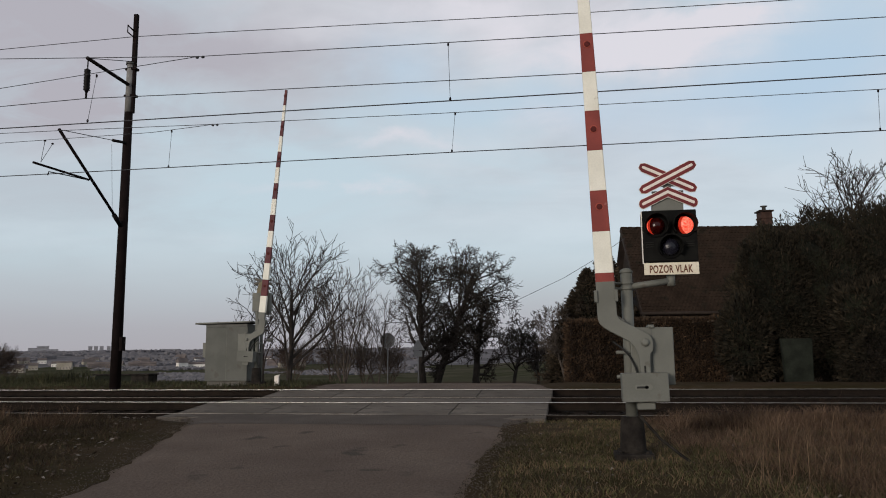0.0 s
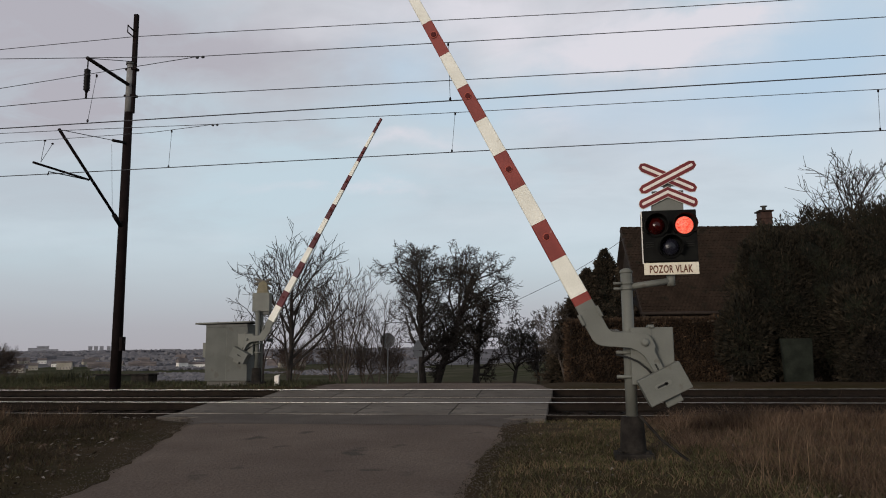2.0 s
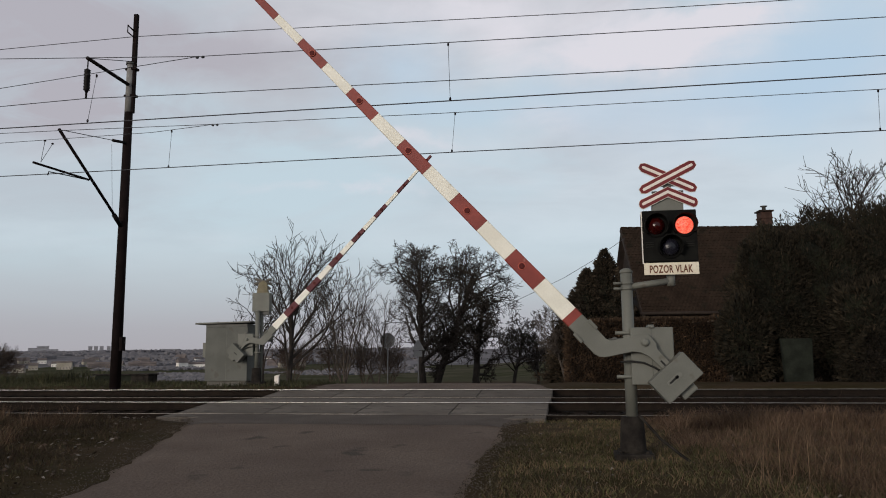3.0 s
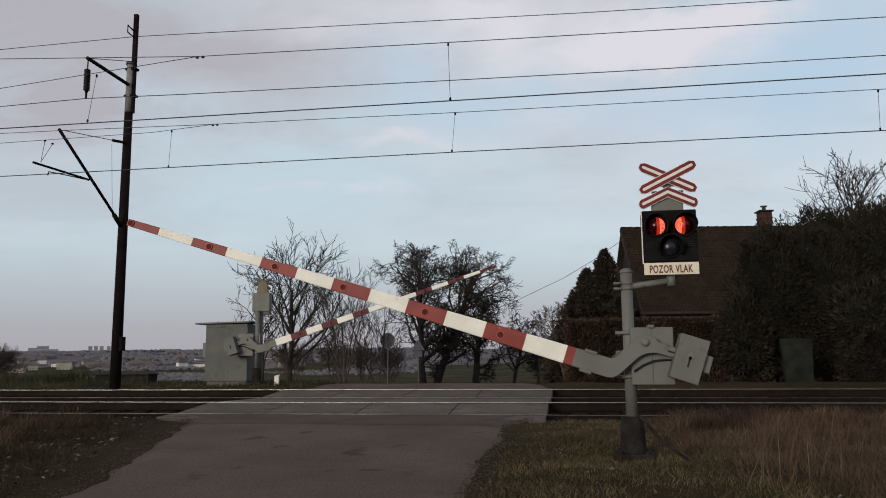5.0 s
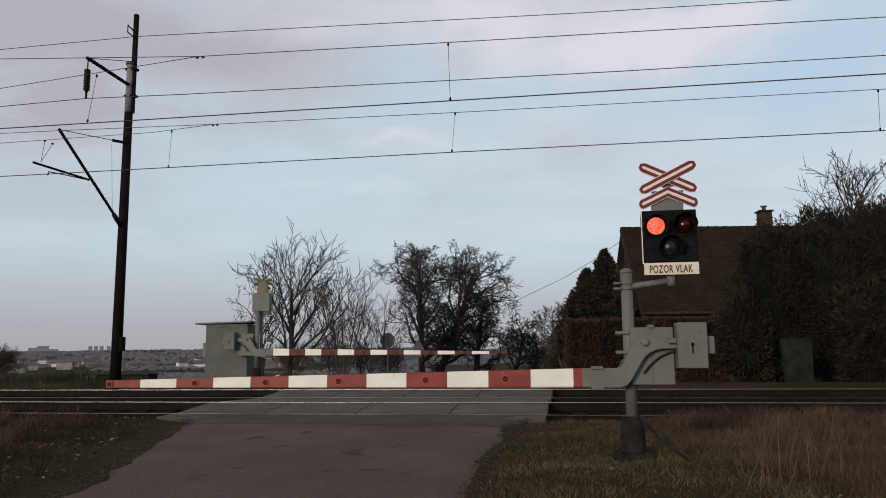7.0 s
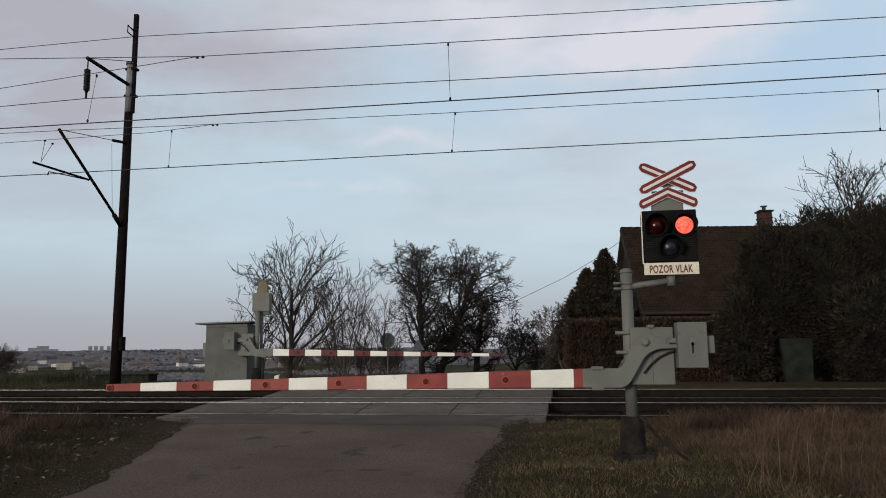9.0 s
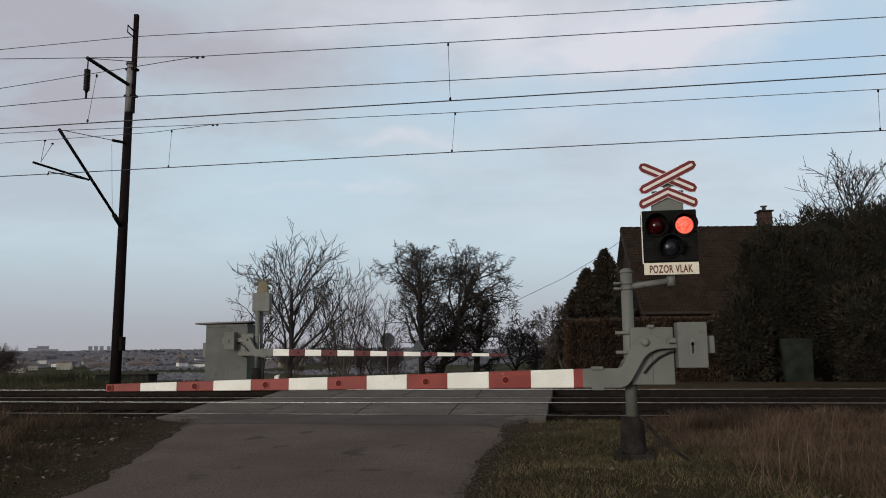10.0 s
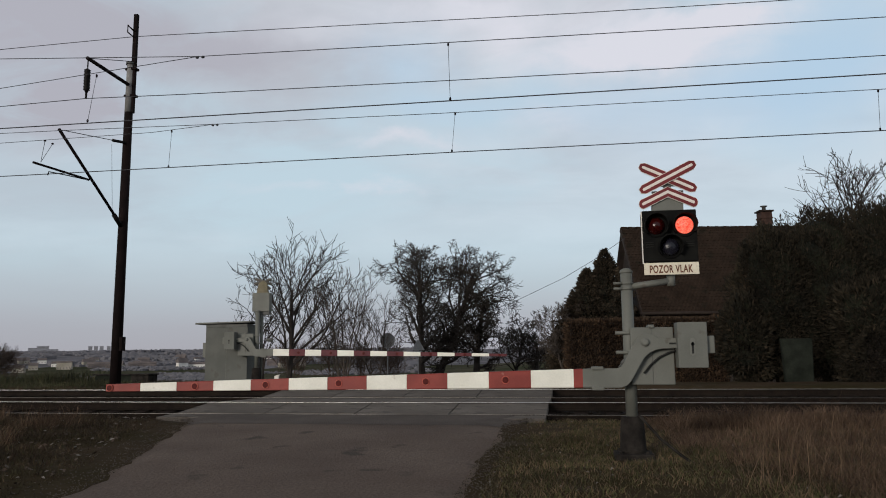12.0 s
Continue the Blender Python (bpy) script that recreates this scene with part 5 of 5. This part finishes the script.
# ---------- road signs seen from behind ----------
SIGNBACK = mat("weathered_sign_back", (0.15, 0.15, 0.155), (0.19, 0.19, 0.195), 0.8, 3.0, 40.0, 0.05, spec=0.1)
SIGNBACK2 = mat("galvanised_sign_back", (0.22, 0.22, 0.225), (0.27, 0.27, 0.275), 0.7, 3.0, 40.0, 0.05, spec=0.15)
s1 = thing("road_sign", -8.0, 33.6, ground_z(-8.0, 33.6) - 0.1, "grey back of a round road sign on post", "road sign")
part("post", tube(bmesh.new(), [(0, 0, 0), (0, 0, 2.42)], 0.03, 8), SIGNBACK, s1)
part("disc", lathe(bmesh.new(), [(0, 0.34), (0.02, 0.34)], (0, -0.03, 2.12), (0, -1, 0), 24), SIGNBACK, s1)
part("rib", box(bmesh.new(), -0.30, 0.30, -0.075, -0.05, 2.22, 2.25), SIGNBACK, s1)
part("rib", box(bmesh.new(), -0.30, 0.30, -0.075, -0.05, 1.98, 2.01), SIGNBACK, s1)
s2 = thing("road_sign", -7.02, 35.7, ground_z(-7.02, 35.7) - 0.1, "pale back of a triangular road sign with plate", "road sign")
part("post", tube(bmesh.new(), [(0, 0, 0), (0, 0, 2.2)], 0.028, 8), SIGNBACK2, s2)
part("triangle", prism(bmesh.new(), [(-0.32, 1.78), (0.32, 1.78), (0.03, 2.29), (-0.03, 2.29)], -0.05, -0.03, 0.006), SIGNBACK2, s2)
part("plate", box(bmesh.new(), -0.20, 0.20, -0.05, -0.03, 1.48, 1.76), SIGNBACK2, s2)

# low dark boxes and a small post beyond the track
duct = thing("cable_box", -14.4, 24.5, ground_z(-14.4, 24.5) - 0.06, "low dark trackside cable box in grass", "cable box")
part("body", box(bmesh.new(), -0.32, 0.32, -0.3, 0.3, 0, 0.36, 0.03), FOOT, duct)
part("lid", box(bmesh.new(), -0.36, 0.36, -0.34, 0.34, 0.36, 0.41, 0.01), FOOT, duct)
duct2 = thing("cable_trough", -15.4, 24.8, ground_z(-15.4, 24.8), "low dark covered cable trough in grass", "cable trough")
part("slab", box(bmesh.new(), -0.9, 0.75, -0.25, 0.25, -0.05, 0.32, 0.04), SHADE_CONCRETE, duct2)
part("lid", box(bmesh.new(), -0.98, 0.85, -0.29, 0.29, 0.32, 0.36, 0.015), FOOT, duct2)

# ---------- distance ----------
HOUSEWHITE = mat("far_white_wall", (0.58, 0.56, 0.53), (0.68, 0.66, 0.63), 0.9, 0.1, 2.0, 0.0)
# skyline walls: haze mixed into the wall colour
HAZEWALL = mat("hazed_concrete_wall", (0.27, 0.27, 0.30), (0.32, 0.32, 0.35), 0.9, 0.1, 2.0, 0.0)
HOUSETAN = mat("far_tan_wall", (0.24, 0.22, 0.18), (0.32, 0.29, 0.25), 0.9, 0.1, 2.0, 0.0)
FARROOF = mat("far_roof", (0.10, 0.085, 0.085), (0.15, 0.125, 0.12), 0.9, 0.1, 2.0, 0.0)
FARWINDOW = mat("far_window", (0.06, 0.06, 0.07), (0.09, 0.09, 0.10), 0.4, 1.0, 3.0, 0.0)


def far_house(deg, dist, w, h, roof_h, wall, rz):
    """deg: degrees left of straight over the tracks."""
    x, y = -dist * math.sin(radians(deg)), dist * math.cos(radians(deg))
    t = thing("village_house", x, y, ground_z(x, y) - 1.0, "small distant house in the valley village", "house", "village houses", rz=rz)
    part("wall", box(bmesh.new(), -w / 2, w / 2, -4, 4, 0, h + 1), wall, t)
    b = bmesh.new()
    prism(b, [(-4.6, h + 1), (4.6, h + 1), (0, h + 1 + roof_h)], -w / 2 - 0.4, w / 2 + 0.4, 0.0, Matrix.Rotation(radians(90), 4, "Z"))
    part("roof", b, FARROOF, t)
    n = max(2, int(w / 4))
    for k in range(n):
        x0 = -w / 2 + w * (k + 0.5) / n
        part("window", box(bmesh.new(), x0 - 0.7, x0 + 0.7, -4.05, -3.98, 2.0, 3.4), FARWINDOW, t)


rs = random.Random(5)
far_house(28.0, 1240, 16, 7.5, 7.0, HOUSEWHITE, 60)
far_house(26.9, 1250, 30, 5.5, 3.0, HOUSEWHITE, 24)
far_house(35.45, 1230, 20, 9.5, 2.0, HOUSETAN, 22)
far_house(33.0, 1260, 46, 5.5, 3.0, FARROOF, 25)
far_house(30.6, 1280, 40, 5.5, 3.0, FARROOF, 26)
far_house(37.3, 1240, 12, 6.0, 4.0, HOUSETAN, 35)
for i in range(30):
    far_house(rs.uniform(10, 39), rs.uniform(1150, 1700), rs.uniform(10, 20), rs.uniform(4.5, 7.0), rs.uniform(3.0, 5.5), rs.choice((HOUSEWHITE, HOUSETAN, HOUSETAN, FARROOF, FARROOF)), rs.uniform(0, 60))


def block(deg, dist, w, h):
    x, y = -dist * math.sin(radians(deg)), dist * math.cos(radians(deg))
    t = thing("apartment_block", x, y, ground_z(x, y) - 4, "grey apartment block on the horizon, haze in its colour", "apartment block", "apartment blocks", rz=deg)
    part("wall", box(bmesh.new(), -w / 2, w / 2, -7, 7, 0, h + 4), HAZEWALL, t)
    part("roof", box(bmesh.new(), -w / 2 - 0.5, w / 2 + 0.5, -7.5, 7.5, h + 4, h + 5), HAZEWALL, t)
    for f in range(int(h / 4)):
        # window bands use the hazed hill colour to stay faint
        part("window_band", box(bmesh.new(), -w / 2 + 1, w / 2 - 1, -7.1, -6.98, 5.5 + f * 4, 7.0 + f * 4), HILLS, t)


for d in (33.95, 33.6, 33.25, 32.8, 32.5):
    block(d, 2700, 12, 21)
for d, w, h in ((36.8, 34, 22), (37.2, 44, 16), (36.2, 30, 12), (28.9, 60, 12)):
    block(d, 2700, w, h)


def woods():
    rng = np.random.default_rng(9)
    base = [(1, 0, 0), (0.3, 0.95, 0), (-0.8, 0.6, 0), (-0.8, -0.6, 0), (0.3, -0.95, 0)]
    vs, fs = [], []
    for i in range(22000):
        d = rng.uniform(9, 42)
        far = rng.random() < 0.6
        dist = rng.uniform(1300, 3300) if far else rng.uniform(230, 1250)
        x, y = -dist * math.sin(math.radians(d)), dist * math.cos(math.radians(d))
        if noise.noise((x * 0.006, y * 0.006, 3.0)) < (-0.1 if far else 0.12):
            continue
        h = rng.uniform(2.5, 7.0) * (1.2 if far else 0.6)
        r = h * rng.uniform(0.6, 1.7)
        z = ground_z(x, y) - 0.5
        o = len(vs)
        vs += [(x + r * a * 0.8, y + r * b * 0.8, z) for a, b, _ in base]
        vs += [(x + r * a * rng.uniform(0.8, 1.1), y + r * b, z + h * rng.uniform(0.5, 0.7)) for a, b, _ in base]
        vs.append((x + r * rng.uniform(-0.3, 0.3), y, z + h))
        for k in range(5):
            n = (k + 1) % 5
            fs.append((o + k, o + n, o + 5 + n, o + 5 + k))
            fs.append((o + 5 + k, o + 5 + n, o + 10))
    tagged(raw("distant_woods", vs, fs, WOODS), "bare woods and hedgerows across the valley, haze in their colour", "woods", kind="stuff")


woods()
tree("bare_shrub", -42.2, 51.0, 2.6, 2.1, 51, "round bare grey shrub at the field edge", BARK3, limbs=12, upright=0.5, trunk_r=0.05, fork=0.05, twig=0.011, kids=(6, 5, 3), stems=5)


# ---------- grass and litter ----------
def blades(name, count, region, height, width, lean, material, seed, label, category="grass", bend=True):
    rng = np.random.default_rng(seed)
    vs, fs = [], []
    made = 0
    while made < count:
        x, y, k = region(rng)
        if x is None:
            continue
        made += 1
        h = height * rng.uniform(0.45, 1.4) * k
        a = rng.uniform(0, 2 * math.pi)
        w = width * rng.uniform(0.7, 1.3)
        dx, dy = math.cos(a) * w, math.sin(a) * w
        l = lean * h * rng.uniform(0.2, 1.3)
        b = rng.uniform(0, 2 * math.pi)
        lx, ly = math.cos(b) * l, math.sin(b) * l
        z = ground_z(x, y) - 0.02
        o = len(vs)
        vs += [(x - dx, y - dy, z), (x + dx, y + dy, z), (x + dx * 0.7 + lx * 0.4, y + dy * 0.7 + ly * 0.4, z + h * 0.6), (x - dx * 0.7 + lx * 0.4, y - dy * 0.7 + ly * 0.4, z + h * 0.6), (x + lx, y + ly, z + h)]
        fs += [(o, o + 1, o + 2, o + 3), (o + 3, o + 2, o + 4)]
    return tagged(raw(name, vs, fs, material), label, category, kind="stuff")


def verge_right(rng):
    y = 5.0 + 7.9 * rng.random() ** 0.85
    x = rng.uniform(-1.2, 9.5)
    e = x - road_right(y)
    if e < 0.02 + 0.14 * (0.5 + 0.5 * noise.noise((x * 2, y * 2, 1.0))):
        return None, None, None
    if 0.47 < x < 0.97 and 9.02 < y < 9.66:
        return None, None, None
    patch = noise.noise((x * 0.9, y * 0.9, 8.0))
    if patch < -0.25 and rng.random() < 0.6:
        return None, None, None
    return x, y, min(1.0, 0.55 + e) * (0.9 + 0.5 * patch)


def verge_left(rng):
    y = 5.4 + 7.4 * rng.random()
    x = rng.uniform(-13.5, -4.5)
    e = road_left(y) - x
    if e < 0.15 + 0.5 * (0.5 + 0.5 * noise.noise((x * 2, y * 2, 1.0))):
        return None, None, None
    return x, y, min(1.0, 0.3 + 0.5 * e) * (0.8 + 0.6 * noise.noise((x * 0.9, y * 0.9, 8.0)))


def dry_right(rng):
    x = 1.2 + 8.3 * rng.random()
    y = 7.2 + 5.6 * rng.random()
    if noise.noise((x * 0.8, y * 0.8, 21.0)) < -0.12 + 0.25 * (x < 2.2) or (x < 1.6 and y > 8.9):
        return None, None, None
    return x, y, 0.7 + 0.5 * noise.noise((x * 0.6, y * 0.6, 4.0)) + 0.25 * smooth(4.5, 8, x)


def dry_left(rng):
    x = rng.uniform(-13.0, -7.6)
    y = 8.5 + 4.1 * rng.random()
    if noise.noise((x * 0.8, y * 0.8, 31.0)) < -0.05:
        return None, None, None
    return x, y, 0.7 + 0.5 * noise.noise((x * 0.6, y * 0.6, 4.0))


def beyond(rng):
    x, y = rng.uniform(-30, 9), 20.7 + 11.0 * rng.random() ** 1.5
    if x > road_left(y) - 0.2:
        return None, None, None
    return x, y, 0.8 + 0.5 * noise.noise((x * 0.6, y * 0.6, 4.0))


def under_dry(rng):
    x, y = 1.3 + 8.5 * rng.random(), 6.6 + 6.2 * rng.random()
    if x < 1.75 and 8.4 < y < 9.8:
        return None, None, None
    if noise.noise((x * 0.5, y * 0.7, 41.0)) + 0.22 * (x - 2.6) + 0.10 * (y - 8.5) < -0.1:
        return None, None, None
    return x, y, 0.8 + 0.6 * noise.noise((x * 1.1, y * 1.1, 14.0))


def track_edge(rng):
    x, y = 0.95 + 9.5 * rng.random(), 11.5 + 1.1 * rng.random()
    return x, y, (0.75 + 0.6 * noise.noise((x * 0.9, y * 2.0, 17.0))) * smooth(0.6, 1.8, x)


def tall_stalks(rng):
    x, y = rng.normal(2.15, 0.33), rng.uniform(7.6, 9.6)
    if rng.random() < 0.25:
        x = rng.uniform(2.5, 6.5)
    return x, y, 1.0


blades("verge_grass", 100000, verge_right, 0.070, 0.0042, 1.0, GRASS, 61, "short patchy winter grass on the roadside")
blades("verge_grass", 42000, verge_left, 0.11, 0.006, 0.9, LITTERGRASS, 62, "thin trampled grass along the road")
blades("dead_grass", 42000, under_dry, 0.15, 0.0042, 1.2, RUSTGRASS, 66, "matted reddish brown dead grass beside the track")
blades("dry_grass", 5000, dry_right, 0.36, 0.0022, 1.2, STRAW, 63, "tall dry brown stalks beside the track", "dry grass")
blades("dry_grass", 90, tall_stalks, 0.62, 0.0030, 0.55, STRAW, 67, "few tall pale stalks near the barrier", "dry grass")
blades("track_weeds", 16000, track_edge, 0.25, 0.0060, 0.9, RUSTGRASS, 68, "dark dead weeds along the ballast edge")
blades("dry_grass", 8000, dry_left, 0.34, 0.0030, 0.85, STRAW, 64, "tall dry brown stalks beside the track", "dry grass")


def weed_bank(rng):
    x, y = rng.uniform(-32, -15.2), rng.uniform(23.5, 28.5)
    return x, y, (0.75 + 0.7 * noise.noise((x * 0.5, y * 0.5, 27.0))) * (1.0 if x < -17 else 0.5)


blades("tall_weeds", 16000, weed_bank, 0.42, 0.014, 0.6, FARGRASS, 69, "overgrown green and brown weeds beyond the tracks")
blades("track_grass", 20000, beyond, 0.17, 0.010, 0.8, FARGRASS, 65, "winter grass beyond the tracks")


def litter(name, count, region, size, material, seed, label):
    rng = np.random.default_rng(seed)
    vs, fs = [], []
    made = 0
    while made < count:
        x, y, k = region(rng)
        if x is None:
            continue
        made += 1
        z = ground_z(x, y) + rng.uniform(0.005, 0.05)
        s = size * rng.uniform(0.5, 1.4)
        a = rng.uniform(0, 6.28)
        u = np.array((math.cos(a), math.sin(a), rng.uniform(-0.5, 0.5))) * s
        w = np.array((-math.sin(a), math.cos(a), rng.uniform(-0.5, 0.5))) * s * 0.6
        c = np.array((x, y, z))
        o = len(vs)
        vs += [tuple(c - u), tuple(c - w * 0.8 + u * 0.1), tuple(c + u), tuple(c + w + (0, 0, 0.01))]
        fs.append((o, o + 1, o + 2, o + 3))
    tagged(raw(name, vs, fs, material), label, "fallen leaves", kind="stuff")


litter("fallen_leaves", 1500, verge_left, 0.035, DEADLEAF, 71, "scattered pale and brown leaves on the verge")
litter("fallen_leaves", 900, verge_right, 0.020, DEADLEAF, 72, "scattered brown leaves on the verge")


GRIT = island(mat("road_grit", (0.050, 0.040, 0.033), (0.085, 0.070, 0.058), 0.95, 6.0, 60.0, 0.2, spec=0.05))


def road_edge(rng):
    y = rng.uniform(5.2, 13.0)
    left = rng.random() < 0.5
    return np.array(((road_left(y) - rng.exponential(0.22) + 0.15) if left else (road_right(y) + rng.exponential(0.15) - 0.1), y, road_z(y) + 0.0))


tagged(rocks("edge_gravel", 3500, road_edge, 0.010, GRIT, 81), "grit and crumbs along the road edge", "gravel", kind="stuff")


# ---------- what moves ----------
def motions():
    near = [(0.0, 88.8), (0.5, 88.5), (0.75, 86.4), (1.0, 82.6), (1.5, 72.0), (2.0, 63.9), (2.5, 56.3), (3.0, 48.1), (3.2, 45.1), (4.0, 33.1), (4.8, 21.4), (5.0, 18.4), (5.5, 12.0), (6.0, 5.4), (6.25, 2.7), (6.5, 1.05), (7.0, 0.4), (7.6, 0.1), (9.0, 0.0), (12.0, 0.0)]
    far = [(0.0, 86.1), (0.5, 85.5), (0.75, 83.2), (1.0, 79.8), (1.5, 69.8), (2.0, 62.1), (2.5, 55.1), (3.0, 47.6), (3.2, 44.7), (4.0, 33.2), (4.8, 21.8), (5.0, 18.9), (5.5, 12.7), (6.0, 6.0), (6.25, 3.2), (6.5, 1.3), (7.0, 0.5), (7.6, 0.1), (9.0, 0.0), (12.0, 0.0)]
    p = local(PIVOT)
    walk(arm_near, [(t, pose(p.x, p.y, p.z, 0, a, 0)) for t, a in near])
    p = FP - FB
    walk(arm_far, [(t, pose(p.x, p.y, p.z, 0, -a, 0)) for t, a in far])
    # the two lenses flash in turn: each drum turns its lit or its dark half to the road
    cycle = 1.129
    swaps = sorted([(0.052 + cycle * k, 0) for k in range(11)] + [(0.50 + cycle * k, 1) for k in range(11)])
    for lens, phase, (x, z) in zip(lenses, (0, 1), LAMPS):
        turn = 180.0 if phase == 0 else 0.0
        rows = []
        for t, kind in swaps:
            for dt, part_turn in ((-0.067, 0.0), (-0.033, 45.0), (0.0, 90.0), (0.033, 135.0), (0.067, 180.0)):
                if 0.0 < t + dt < 12.0:
                    rows.append((t + dt, turn + part_turn))
            turn += 180.0
        first = rows[0][1]
        rows = [(0.0, first)] + rows + [(12.0, rows[-1][1])]
        clean = []
        for t, a in rows:
            if not clean or frame(t) > frame(clean[-1][0]):
                clean.append((t, a))
        walk(lens, [(t, pose(*sig(x, 9.312, z), 0, 0, a)) for t, a in clean])


motions()
